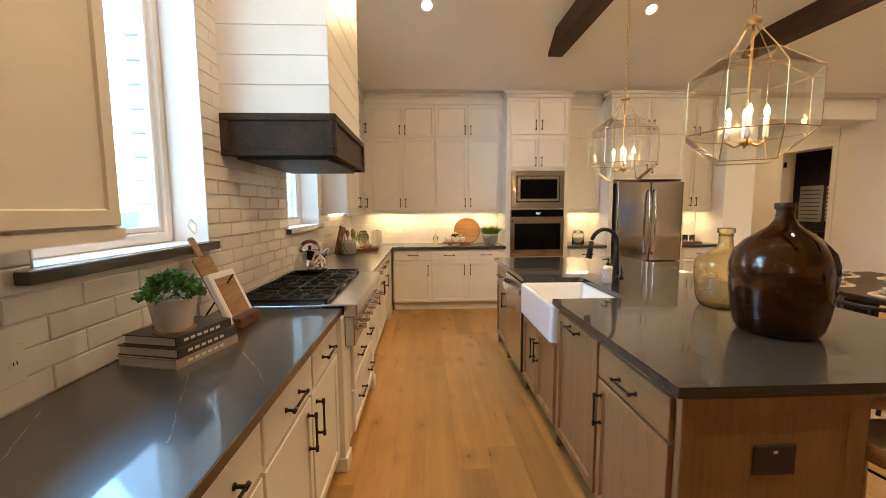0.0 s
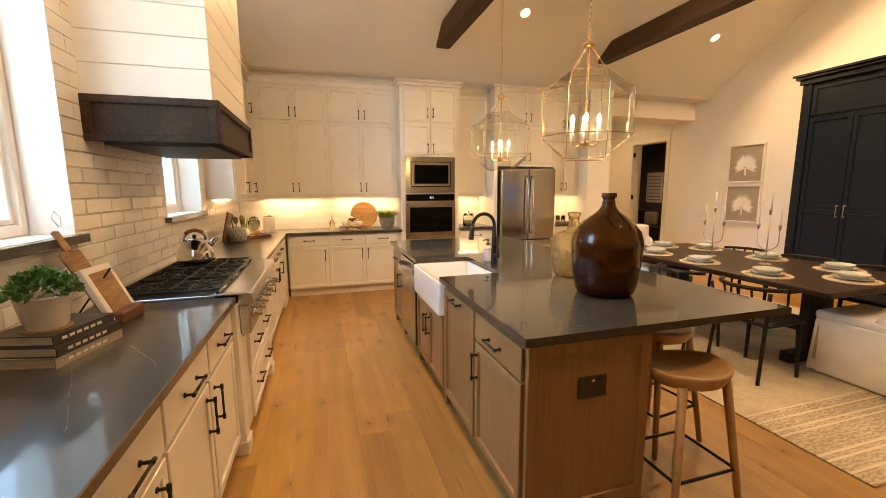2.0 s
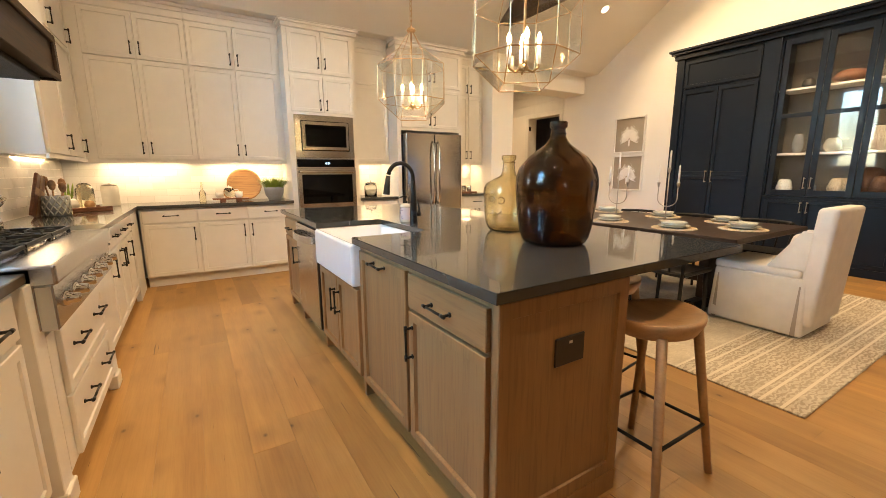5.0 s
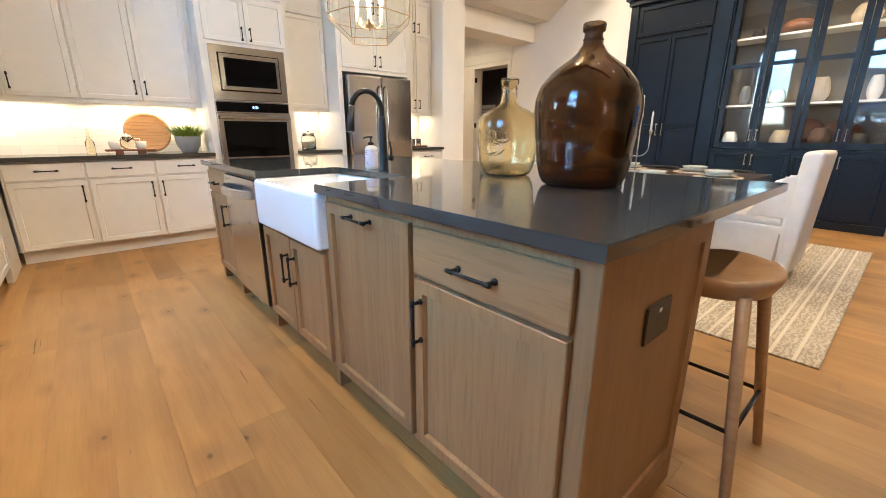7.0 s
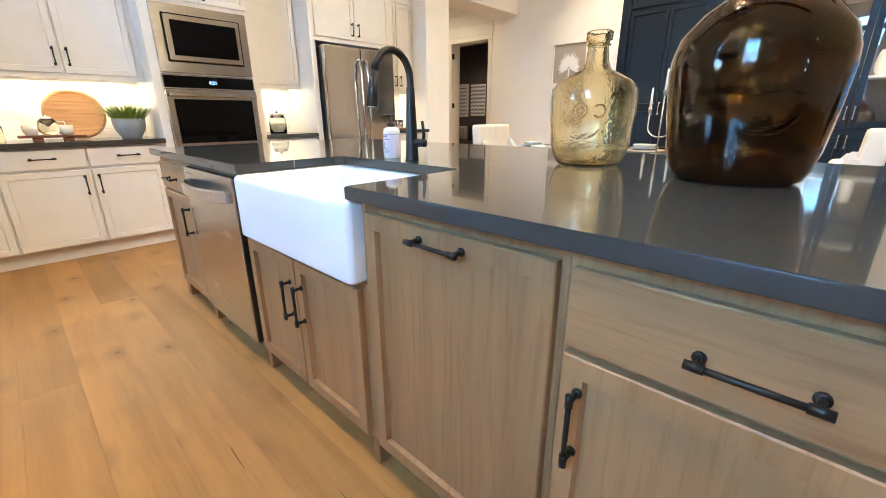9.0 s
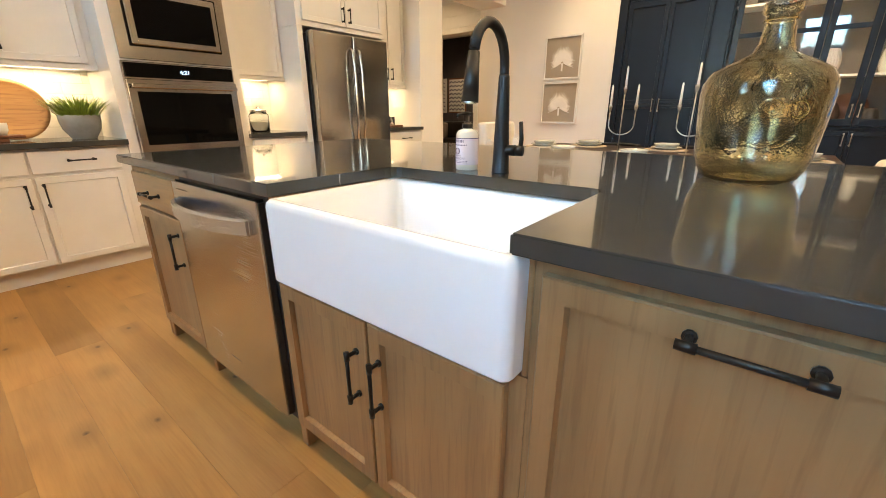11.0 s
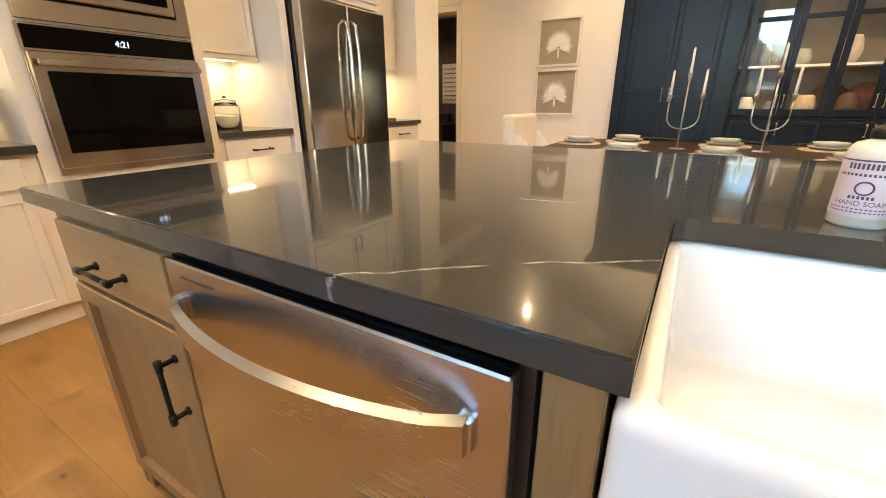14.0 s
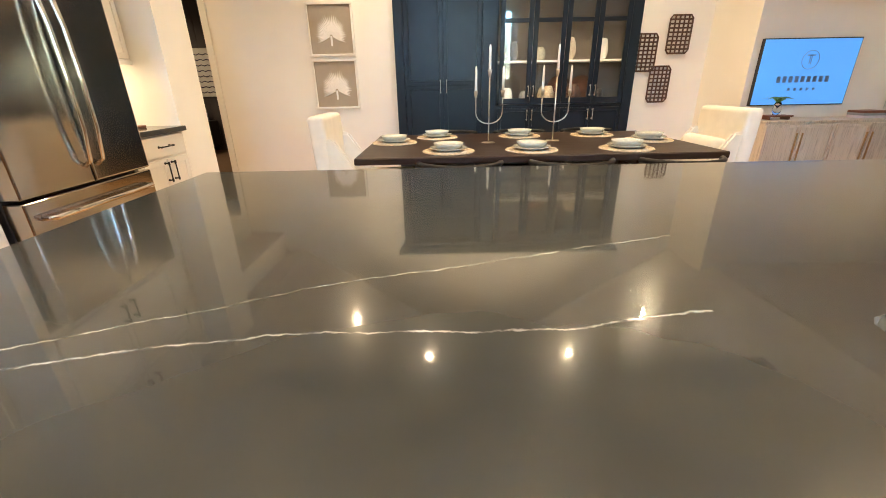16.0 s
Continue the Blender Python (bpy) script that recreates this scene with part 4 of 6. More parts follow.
for unit, x in ((far_cab, 0.005), (far_cab, 0.488), (sink_cab, 0.005), (sink_cab, 0.79)):
    part("foot", box(x, x + 0.035, 0.0, 0.055, 0.0, 0.099, 0.003), ISLAND, unit)
endp = thing("island_end_panel", "stained oak framed end panel of the island", "panel", facing(IX - 0.018, 2.034, 0, "S"))
part("panel", shaker(0.61, 0.79, 0.075, 0.022, 0.008), ISLAND, endp, m=pose(0, 0, 0.09))
part("plinth", box(0.0, 0.61, -0.022, 0, 0.0, 0.088, 0.003), ISLAND, endp)
solid("island_back_panel", box(IXB + 0.001, IXB + 0.085, 2.10, 5.185, 0.0, 0.88, 0.002), ISLAND, "stained oak back panel of the island", "panel")
solid("island_end_panel", box(IX, IXB + 0.022, 5.186, 5.206, 0, 0.88, 0.002), ISLAND, "stained oak end panel of the island", "panel")
solid("support_post", box(2.86, 2.95, 5.06, 5.15, 0.0, 0.882, 0.004), ISLAND, "stained oak leg under the island overhang", "leg")
outl = thing("island_outlet", "dark brown double outlet plate on the island panel", "outlet", facing(1.848, 2.021, 0.618, "S"))
part("plate", box(0, 0.140, -0.008, 0, 0, 0.100, 0.003), DARKPLASTIC, outl)
part("indicator", box(0.063, 0.077, -0.0095, -0.008, 0.074, 0.083), PLASTIC, outl, "small white indicator")
# top with a sink cut-out
TX0, TX1, TY0, TY1, SY0, SY1, SX = 1.585, 3.045, 2.0, 5.235, 3.212, 3.936, 2.050
tp = bmesh.new()
rc_ = 0.04
loop = [(TX0, TY0), (TX1, TY0), (TX1, TY1), (TX0, TY1), (TX0, SY1)]
loop += [(SX - rc_ + rc_ * math.cos(radians(a)), SY1 - rc_ + rc_ * math.sin(radians(a))) for a in (90, 60, 30, 0)]
loop += [(SX - rc_ + rc_ * math.cos(radians(a)), SY0 + rc_ + rc_ * math.sin(radians(a))) for a in (0, -30, -60, -90)]
loop += [(TX0, SY0)]
lo = [tp.verts.new((x, y, 0.884)) for x, y in loop]
hi = [tp.verts.new((x, y, CT)) for x, y in loop]
tp.faces.new(list(reversed(lo))), tp.faces.new(hi)
for i in range(len(loop)):
    tp.faces.new((lo[i], lo[(i + 1) % len(loop)], hi[(i + 1) % len(loop)], hi[i]))
bmesh.ops.bevel(tp, geom=[e for e in tp.edges if e.verts[0].co.z == e.verts[1].co.z], offset=0.003, segments=2, affect="EDGES")
solid("worktop", tp, QUARTZ_I, "honed charcoal quartz island top with white veins", "worktop")

# farmhouse sink
sink = thing("farmhouse_sink", "white fireclay apron-front sink set in the island", "sink")
def rounded_loop(bm, x0, x1, y0, y1, r, z):
    out = []
    for cx, cy, a0 in ((x1 - r, y1 - r, 0), (x0 + r, y1 - r, 90), (x0 + r, y0 + r, 180), (x1 - r, y0 + r, 270)):
        for k in range(6):
            a = radians(a0 + 18 * k)
            out.append(bm.verts.new((cx + r * math.cos(a), cy + r * math.sin(a), z)))
    return out


sk = bmesh.new()
loops = []
for inset, r, z in ((0.006, 0.016, 0.648), (0.0, 0.020, 0.656), (0.0, 0.020, 0.862), (0.003, 0.019, 0.874), (0.010, 0.018, 0.8815), (0.022, 0.018, 0.8815), (0.029, 0.018, 0.874), (0.032, 0.020, 0.860),
                    (0.040, 0.028, 0.722), (0.048, 0.034, 0.697), (0.068, 0.040, 0.686)):
    loops.append(rounded_loop(sk, 1.572 + inset, SX + 0.03 - inset, 3.196 + inset, 3.946 - inset, r, z))
for a, b in zip(loops, loops[1:]):
    for k in range(24):
        sk.faces.new((a[k], a[(k + 1) % 24], b[(k + 1) % 24], b[k]))
sk.faces.new(list(reversed(loops[0]))), sk.faces.new(loops[-1])
bmesh.ops.recalc_face_normals(sk, faces=sk.faces)
basin = part("basin", sk, FIRECLAY, sink, smooth=True)
basin.modifiers.new("weighted", "WEIGHTED_NORMAL")
part("drain", lathe([(0.0, 0.003), (0.038, 0.003), (0.045, 0.0)], 24), POLISHED, sink, "steel drain", m=pose(1.86, 3.585, 0.684), smooth=True)
part("maker_mark", box(1.73, 1.755, 3.9165, 3.9175, 0.832, 0.835), STONEWARE, sink)

# dishwasher
dw = thing("dishwasher", "stainless dishwasher with curved bar handle", "dishwasher", facing(IX, 4.655, 0, "W"))
part("body", box(0.002, 0.636, 0.0, 0.55, 0.10, 0.872), DARKPLASTIC, dw)
part("door", box(0.006, 0.622, -0.030, -0.019, 0.115, 0.858, 0.003), STEEL, dw)
part("door_liner", box(0.008, 0.620, -0.0185, -0.001, 0.117, 0.852), DARKPLASTIC, dw, "black door liner")
part("control_edge", box(0.008, 0.620, -0.018, -0.002, 0.8525, 0.862, 0.002), BLACKGLASS, dw, "black control edge")
hb = bmesh.new()
secs = []
for i in range(17):
    u = i / 16
    x = 0.035 + 0.545 * u
    y = -0.034 - 0.056 * math.sin(math.pi * min(1, max(0, u))) ** 0.7
    secs.append([hb.verts.new(p) for p in ((x, y, 0.750), (x, y - 0.013, 0.755), (x, y - 0.013, 0.797), (x, y, 0.802), (x, y + 0.004, 0.776))])
for a, b in zip(secs, secs[1:]):
    for k in range(5):
        hb.faces.new((a[k], a[(k + 1) % 5], b[(k + 1) % 5], b[k]))
hb.faces.new(secs[0]), hb.faces.new(list(reversed(secs[-1])))
box(0.030, 0.048, -0.040, -0.029, 0.754, 0.798, 0.002, hb), box(0.567, 0.585, -0.040, -0.029, 0.754, 0.798, 0.002, hb)
bmesh.ops.recalc_face_normals(hb, faces=hb.faces)
part("handle", hb, STEEL, dw)
part("vent_slot", box(0.05, 0.14, -0.0315, -0.0295, 0.832, 0.8345), DARKPLASTIC, dw)
part("badge", box(0.255, 0.33, -0.0315, -0.0295, 0.205, 0.212), POLISHED, dw)
part("toe_panel", box(0.01, 0.604, 0.055, 0.075, 0.0, 0.098), DARKPLASTIC, dw)

# faucet and soap
fc = thing("kitchen_faucet", "matte black gooseneck kitchen faucet with side lever", "faucet", pose(2.140, 3.565, CT, 0, 0, 7))
part("base", lathe([(0.0, 0.0), (0.0265, 0.0), (0.0265, 0.003), (0.0255, 0.005), (0.0225, 0.10), (0.0185, 0.20), (0.0155, 0.272), (0.0135, 0.278), (0.0, 0.278)], 28), BLACK, fc, smooth=True)
neck = [(0, 0, 0.26), (0, 0, 0.285)] + [(-0.095 + 0.095 * math.cos(radians(a)), 0, 0.300 + 0.095 * math.sin(radians(a))) for a in range(0, 171, 15)]
part("neck", tube(neck, 0.0135, 14), BLACK, fc, smooth=True)
part("spray_head", tube([(-0.1885, 0, 0.3165), (-0.198, 0, 0.258), (-0.206, 0, 0.200)], 0.0145, 16, taper=0.022), BLACK, fc, smooth=True)
part("spray_face", tube([(-0.2058, 0, 0.2015), (-0.2063, 0, 0.1975)], 0.0165, 20), STEEL, fc, "steel spray face")
part("lever_hub", tube([(0, 0, 0.068), (0, -0.046, 0.068)], 0.0155, 16), BLACK, fc, smooth=True)
part("lever_cap", tube([(0, -0.0475, 0.068), (0, -0.068, 0.068)], 0.0155, 16), BLACK, fc, smooth=True)
part("hub_ring", tube([(0, -0.045, 0.068), (0, -0.049, 0.068)], 0.0140, 16), BLACK, fc, smooth=True)
part("lever", tube([(0, -0.060, 0.068), (0.002, -0.062, 0.10), (-0.006, -0.061, 0.150)], 0.0075, 10, taper=0.0055), BLACK, fc, smooth=True)

sp = thing("soap_bottle", "white hand soap pump bottle with a lilac label", "soap bottle", pose(2.142, 3.692, CT, 0, 0, -20) @ Matrix.Diagonal((1, 1, 0.93, 1)))
part("bottle", lathe([(0.0, 0.0), (0.033, 0.0), (0.036, 0.004), (0.036, 0.108), (0.0355, 0.116), (0.033, 0.125), (0.028, 0.131), (0.018, 0.135), (0.014, 0.137), (0.014, 0.142), (0.0, 0.142)], 32), SOAPBODY, sp, smooth=True)
lb = lathe([(0.0363, 0.018), (0.0363, 0.107)], 40)
part("label", lb, LABEL, sp, "lilac printed label", smooth=True)
for z, w, hgt in ((0.097, 40, 0.009), (0.084, 56, 0.004), (0.049, 24, 0.005), (0.031, 60, 0.0018), (0.026, 60, 0.0018)):
    bars = bmesh.new()
    for a in range(-w, w, 8):
        ring = [(0.0366 * math.cos(radians(b - 180)), 0.0366 * math.sin(radians(b - 180))) for b in (a, a + 2.5, a + 5)]
        for (xa, ya), (xb, yb) in zip(ring, ring[1:]):
            bars.faces.new([bars.verts.new(p) for p in ((xa, ya, z - hgt / 2), (xb, yb, z - hgt / 2), (xb, yb, z + hgt / 2), (xa, ya, z + hgt / 2))])
    part("printed_bars", bars, INK, sp)
words = bpy.data.curves.new("label_words", "FONT")
words.body, words.size, words.align_x = "HAND SOAP", 0.0105, "CENTER"
flat = bpy.data.objects.new("label_words", words)
scene.collection.objects.link(flat)
bpy.context.view_layer.update()
lettering = bpy.data.meshes.new_from_object(flat.evaluated_get(bpy.context.evaluated_depsgraph_get()))
bpy.data.objects.remove(flat)
for v in lettering.vertices:
    u = v.co.x / 0.0367
    v.co = (-0.0367 * math.cos(u), -0.0367 * math.sin(u), 0.0365 + v.co.y)
lettering.materials.clear()
lettering.materials.append(INK)
new("label_words", lettering).parent = sp
part("label_band", lathe([(0.0366, 0.1045), (0.0366, 0.1070)], 40), INK, sp, smooth=True)
part("seal", tube(arc(-0.0366, 0, 0.064, 0.010, 0, 360, 20, "yz"), 0.0012, 5, cap=False), INK, sp)
part("collar", lathe([(0.013, 0.137), (0.0165, 0.138), (0.0165, 0.152), (0.011, 0.156), (0.0055, 0.159), (0.0055, 0.182), (0.0, 0.182)], 20), BLACK, sp, smooth=True)
part("pump_head", tube([(0.010, 0, 0.184), (-0.010, 0, 0.186), (-0.034, 0, 0.182), (-0.040, 0, 0.174)], 0.0065, 10, taper=0.0035), BLACK, sp, smooth=True)


# ---- glass demijohns ----
def demijohn(label, m, r, h, neck_r, neck_h, glass, slim=False):
    outer = [(0.0, 0.018), (r * 0.55, 0.008), (r * 0.66, 0.0), (r * 0.77, 0.010), (r * 0.84, 0.035), (r * 0.90, h * 0.15), (r * 0.965, h * 0.33), (r, h * 0.48), (r * 0.99, h * 0.55), (r * 0.92, h * 0.63),
             (r * 0.72, h * 0.715), (r * 0.48, h * 0.775), (r * 0.30, h * 0.82), (neck_r * 1.15, h * 0.875), (neck_r, h * 0.93), (neck_r, h - 0.030), (neck_r * 1.25, h - 0.026), (neck_r * 1.28, h - 0.004), (neck_r * 1.15, h)]
    if slim:
        outer = outer[:4] + [(r * 0.86, 0.035), (r * 0.92, h * 0.15), (r * 0.97, h * 0.33), (r, h * 0.50), (r * 0.985, h * 0.57), (r * 0.88, h * 0.635), (r * 0.66, h * 0.68), (neck_r * 1.45, h * 0.73),
                             (neck_r * 1.12, h * 0.79), (neck_r, h * 0.88)] + outer[-4:]
    t = 0.004
    inner = [(max(0.0, a - t), b + (t if b < 0.03 else 0.0)) for a, b in reversed(outer)]
    inner[0] = (neck_r * 1.15 - t, h)
    bm = lathe(outer + inner, 56)
    jug = thing("glass_demijohn", label, "glass jug", m, "demijohns")
    part("glass_body", bm, glass, jug, smooth=True)
    part("neck_ring", tube(arc(0, 0, h * 0.905, neck_r * 1.06, 0, 360, 24, "xy"), 0.0035, 6, cap=False), glass, jug, smooth=True)
    k = r / 0.2
    strokes = [arc(0, -0.045 * k, h * 0.42, 0.026 * k, 40, 320, 16, "yz"), arc(0, 0.035 * k, h * 0.425, 0.030 * k, 0, 250, 16, "yz"), arc(0, 0.035 * k, h * 0.425, 0.014 * k, 90, 400, 14, "yz")]
    strokes += [arc(0, (-0.02 + 0.012 * i) * k, h * 0.30, (0.030 + 0.008 * (i % 3)) * k, 190 + 12 * i, 262 + 9 * i, 9, "yz") for i in range(6)]
    for stroke in strokes:
        part("moulded_stroke", tube([(-math.sqrt(max(0.0, (r * 0.978) ** 2 - p[1] ** 2)), p[1], p[2]) for p in stroke], 0.0030, 5), glass, jug, smooth=True)
    return jug


demijohn("large brown glass demijohn on the island", pose(2.352, 2.515, CT, 0, 0, 25), 0.189, 0.560, 0.031, 0.09, AMBER)
demijohn("small olive glass demijohn on the island", pose(2.45, 2.97, CT, 0, 0, 20), 0.143, 0.430, 0.033, 0.09, OLIVE, True)


# ---- pendants ----
def lantern(m, chain):
    p = thing("lantern_pendant", "faceted brass and glass lantern pendant, four lit candles", "pendant lamp", m, "lantern pendants")
    R, zb, z1, z2, zt = 0.272, 0.0, 0.130, 0.385, 0.500
    oct1 = [(R * math.cos(radians(22.5 + 45 * k)), R * math.sin(radians(22.5 + 45 * k))) for k in range(8)]
    sqb = [(0.155 * math.cos(radians(90 * k)), 0.155 * math.sin(radians(90 * k))) for k in range(4)]
    lowv = [(x, y, z1) for x, y in oct1]
    highv = [(x, y, z2) for x, y in oct1]
    botv = [(x, y, zb) for x, y in sqb]
    topv = [(x * 0.8, y * 0.8, zt) for x, y in sqb]
    bars = []
    quads = []
    for k in range(8):
        n = (k + 1) % 8
        bars += [(lowv[k], lowv[n]), (highv[k], highv[n]), (lowv[k], highv[k])]
        quads.append((lowv[k], lowv[n], highv[n], highv[k]))
    for k in range(4):
        a, b = (2 * k - 1) % 8, 2 * k % 8
        n = (k + 1) % 4
        c = (2 * k + 1) % 8
        for ring, tip in ((lowv, botv), (highv, topv)):
            bars += [(ring[a], tip[k]), (ring[b], tip[k]), (tip[k], tip[n])]
            quads.append((ring[a], ring[b], tip[k]))
            quads.append((ring[b], ring[c], tip[n], tip[k]))
    fb = bmesh.new()
    for a, b in bars:
        tube([a, b], 0.0028, 6, fb)
    part("frame", fb, BRASS, p, "aged brass frame")
    for q in quads:
        g = bmesh.new()
        vs = [Vector(v) for v in q]
        nrm = (vs[1] - vs[0]).cross(vs[2] - vs[0]).normalized() * 0.0015
        a = [g.verts.new(v + nrm) for v in vs]
        b = [g.verts.new(v - nrm) for v in vs]
        g.faces.new(a), g.faces.new(list(reversed(b)))
        for i in range(len(vs)):
            g.faces.new((a[i], b[i], b[(i + 1) % len(vs)], a[(i + 1) % len(vs)]))
        bmesh.ops.recalc_face_normals(g, faces=g.faces)
        pane = part("pane", g, GLASS, p)
        pane.visible_shadow = False
    part("stem", tube([(0, 0, 0.09), (0, 0, 0.66)], 0.007, 10), BRASS, p, smooth=True)
    part("collar", lathe([(0.0, 0.635), (0.030, 0.640), (0.038, 0.650), (0.030, 0.662), (0.012, 0.672), (0.0, 0.69)], 20), BRASS, p, smooth=True)
    for k in range(4):
        part("stay_chain", tube([topv[k], tuple(v * 0.12 for v in topv[k][:2]) + (0.645,)], 0.0026, 6), BRASS, p)
    part("hub", lathe([(0.0, 0.075), (0.022, 0.082), (0.028, 0.095), (0.018, 0.11), (0.0, 0.115)], 18), BRASS, p, smooth=True)
    for k in range(4):
        a = radians(45 + 90 * k)
        x, y = 0.075 * math.cos(a), 0.075 * math.sin(a)
        part("arm", tube([(0, 0, 0.095), (x * 0.6, y * 0.6, 0.075), (x, y, 0.095), (x, y, 0.115)], 0.006, 8), BRASS, p, smooth=True)
        part("candle_sleeve", tube([(x, y, 0.112), (x, y, 0.205)], 0.0115, 12), WAX, p, smooth=True)
        part("bulb", lathe([(0.0, 0.0), (0.007, 0.004), (0.0125, 0.020), (0.0115, 0.032), (0.006, 0.048), (0.0, 0.058)], 14), BULB, p, m=pose(x, y, 0.206), smooth=True)
    links = bmesh.new()
    z, k = 0.685, 0
    while z < chain:
        pts = [(0.010 * math.cos(radians(a)) * (k % 2), 0.010 * math.cos(radians(a)) * (1 - k % 2), z + 0.018 + 0.022 * math.sin(radians(a))) for a in range(0, 361, 40)]
        tube(pts, 0.0026, 5, links, cap=False)
        z, k = z + 0.034, k + 1
    part("chain", links, BRASS, p)
    part("canopy", lathe([(0.0, chain + 0.02), (0.055, chain + 0.02), (0.062, chain), (0.02, chain - 0.03), (0.0, chain - 0.03)], 24), BRASS, p, smooth=True)
    return p


for x, y in ((2.385, 2.80), (2.45, 4.15)):
    zb = 1.68
    lantern(pose(x, y, zb, 0, 0, 12), roof(y) - zb - 0.01)
    lamp("pendant_light", "POINT", pose(x, y, zb + 0.24), PENDANT_WATTS, size=0.015)


# ---- stools ----
def stool(m):
    s = thing("bar_stool", "natural oak counter stool with saddle seat and black footrest", "stool", m, "bar stools")
    st = lathe([(0.0, 0.0), (0.12, 0.004), (0.175, 0.022), (0.200, 0.052), (0.203, 0.068), (0.196, 0.076), (0.175, 0.070), (0.10, 0.056), (0.0, 0.050)], 40)
    for v in st.verts:
        v.co.y *= 0.86
        if v.co.z > 0.04:
            v.co.z += 0.018 * (v.co.x / 0.2) ** 2 + (0.012 if v.co.y < -0.1 else 0.0) * abs(v.co.y) / 0.17
    part("seat", st, STOOLWOOD, s, m=pose(0, 0, 0.612), smooth=True)
    top, foot = 0.125, 0.195
    for sx in (-1, 1):
        for sy in (-1, 1):
            part("leg", tube([(sx * foot, sy * foot * 0.92, 0.0), (sx * top, sy * top * 0.85, 0.645)], 0.0145, 12, taper=0.020), STOOLWOOD, s, smooth=True)
    q = 0.172
    ring = [(-q, -q * 0.9, 0.225), (q, -q * 0.9, 0.225), (q, q * 0.9, 0.225), (-q, q * 0.9, 0.225)]
    for a, b in zip(ring, ring[1:] + ring[:1]):
        part("footrest_bar", tube([a, b], 0.0075, 8), BLACK, s, "black metal bar", smooth=True)
    return s


stool(pose(2.44, 2.035, 0, 0, 0, 0))
stool(pose(2.74, 2.50, 0, 0, 0, 8))
stool(pose(2.80, 3.35, 0, 0, 0, -5))

# ---- dining ----
rug = solid("area_rug", box(3.45, 6.51, 1.785, 5.78, -0.001, 0.011, 0.004), RUG, "faded beige oriental rug under the dining table", "rug")
TBX0, TBX1, TBY0, TBY1, TBZ = 4.285, 5.64, 2.53, 4.98, 0.757
tb = thing("dining_table", "espresso oak trestle dining table, set for eight", "table", pose(0, 0, 0.011))
part("tabletop", box(TBX0, TBX1, TBY0, TBY1, TBZ - 0.056, TBZ - 0.011, 0.006), TABLEWOOD, tb)
for y in (2.98, 4.42):
    part("leg", boxes((4.62, 5.25, y - 0.05, y + 0.05, 0.0, 0.09), (4.80, 5.07, y - 0.045, y + 0.045, 0.09, 0.62), (4.50, 5.37, y - 0.05, y + 0.05, 0.62, TBZ - 0.057), bevel=0.008), TABLEWOOD, tb)
part("stretcher", box(4.89, 4.98, 2.98, 4.42, 0.22, 0.34, 0.006), TABLEWOOD, tb)

plates = [(4.52, 4.36), (4.51, 3.78), (4.50, 3.12), (5.36, 4.44), (5.34, 3.71), (5.33, 3.07), (5.05, 4.79), (4.93, 2.76)]
for x, y in plates:
    mt = thing("placemat", "round woven rattan placemat on the table", "placemat", pose(x, y, TBZ), "placemats")
    part("weave", lathe([(0.0, 0.006), (0.15, 0.006), (0.178, 0.007), (0.183, 0.004), (0.180, 0.0), (0.0, 0.0)], 40), RATTAN, mt)
    rim = bmesh.new()
    for r in (0.06, 0.09, 0.12, 0.15, 0.176):
        tube(arc(0, 0, 0.0065, r, 0, 360, 36, "xy"), 0.0035, 5, rim, cap=False)
    part("coil", rim, RATTAN, mt)
    pl = solid("dinner_plate", lathe([(0.0, 0.004), (0.085, 0.004), (0.125, 0.020), (0.130, 0.022), (0.128, 0.016), (0.085, 0.0), (0.0, 0.0)], 40), STONEWARE, "grey-green stoneware dinner plate", "plate", pose(x, y, TBZ + 0.010), "table plates", smooth=True)
    solid("soup_bowl", lathe([(0.0, 0.006), (0.05, 0.006), (0.085, 0.022), (0.104, 0.046), (0.107, 0.046), (0.090, 0.016), (0.055, 0.0), (0.0, 0.0)], 40), STONEWARE, "grey-green stoneware bowl on a plate", "bowl", pose(x, y, TBZ + 0.015), "table bowls", smooth=True)


def candelabra(m):
    c = thing("candelabrum", "slender antique brass three-arm candelabrum with white tapers", "candle holder", m, "candelabra")
    part("base", lathe([(0.0, 0.006), (0.05, 0.005), (0.055, 0.0), (0.0, 0.0)], 28), SILVER, c, smooth=True)
    part("stem", tube([(0, 0, 0.004), (0, 0, 0.49)], 0.0055, 10), SILVER, c, smooth=True)
    u = [(0, -0.105, 0.345), (0, -0.105, 0.23)] + [(0, 0.105 * math.cos(radians(a)) * 1.0, 0.23 + 0.085 * math.sin(radians(a))) for a in range(180, 361, 18)] + [(0, 0.105, 0.345)]
    part("arms", tube(u, 0.005, 8), SILVER, c, smooth=True)
    for y, z in ((-0.105, 0.34), (0.105, 0.34), (0, 0.485)):
        part("cup", lathe([(0.0, 0.0), (0.008, 0.0), (0.015, 0.035), (0.017, 0.05), (0.0, 0.045)], 16), SILVER, c, m=pose(0, y, z), smooth=True)
        part("candle", lathe([(0.0, 0.0), (0.0105, 0.0), (0.008, 0.165), (0.004, 0.18), (0.0, 0.182)], 14), WAX, c, "white taper candle", m=pose(0, y, z + 0.04), smooth=True)
    return c


candelabra(pose(4.96, 4.03, TBZ, 0, 0, 5))
candelabra(pose(5.02, 3.50, TBZ, 0, 0, -4))


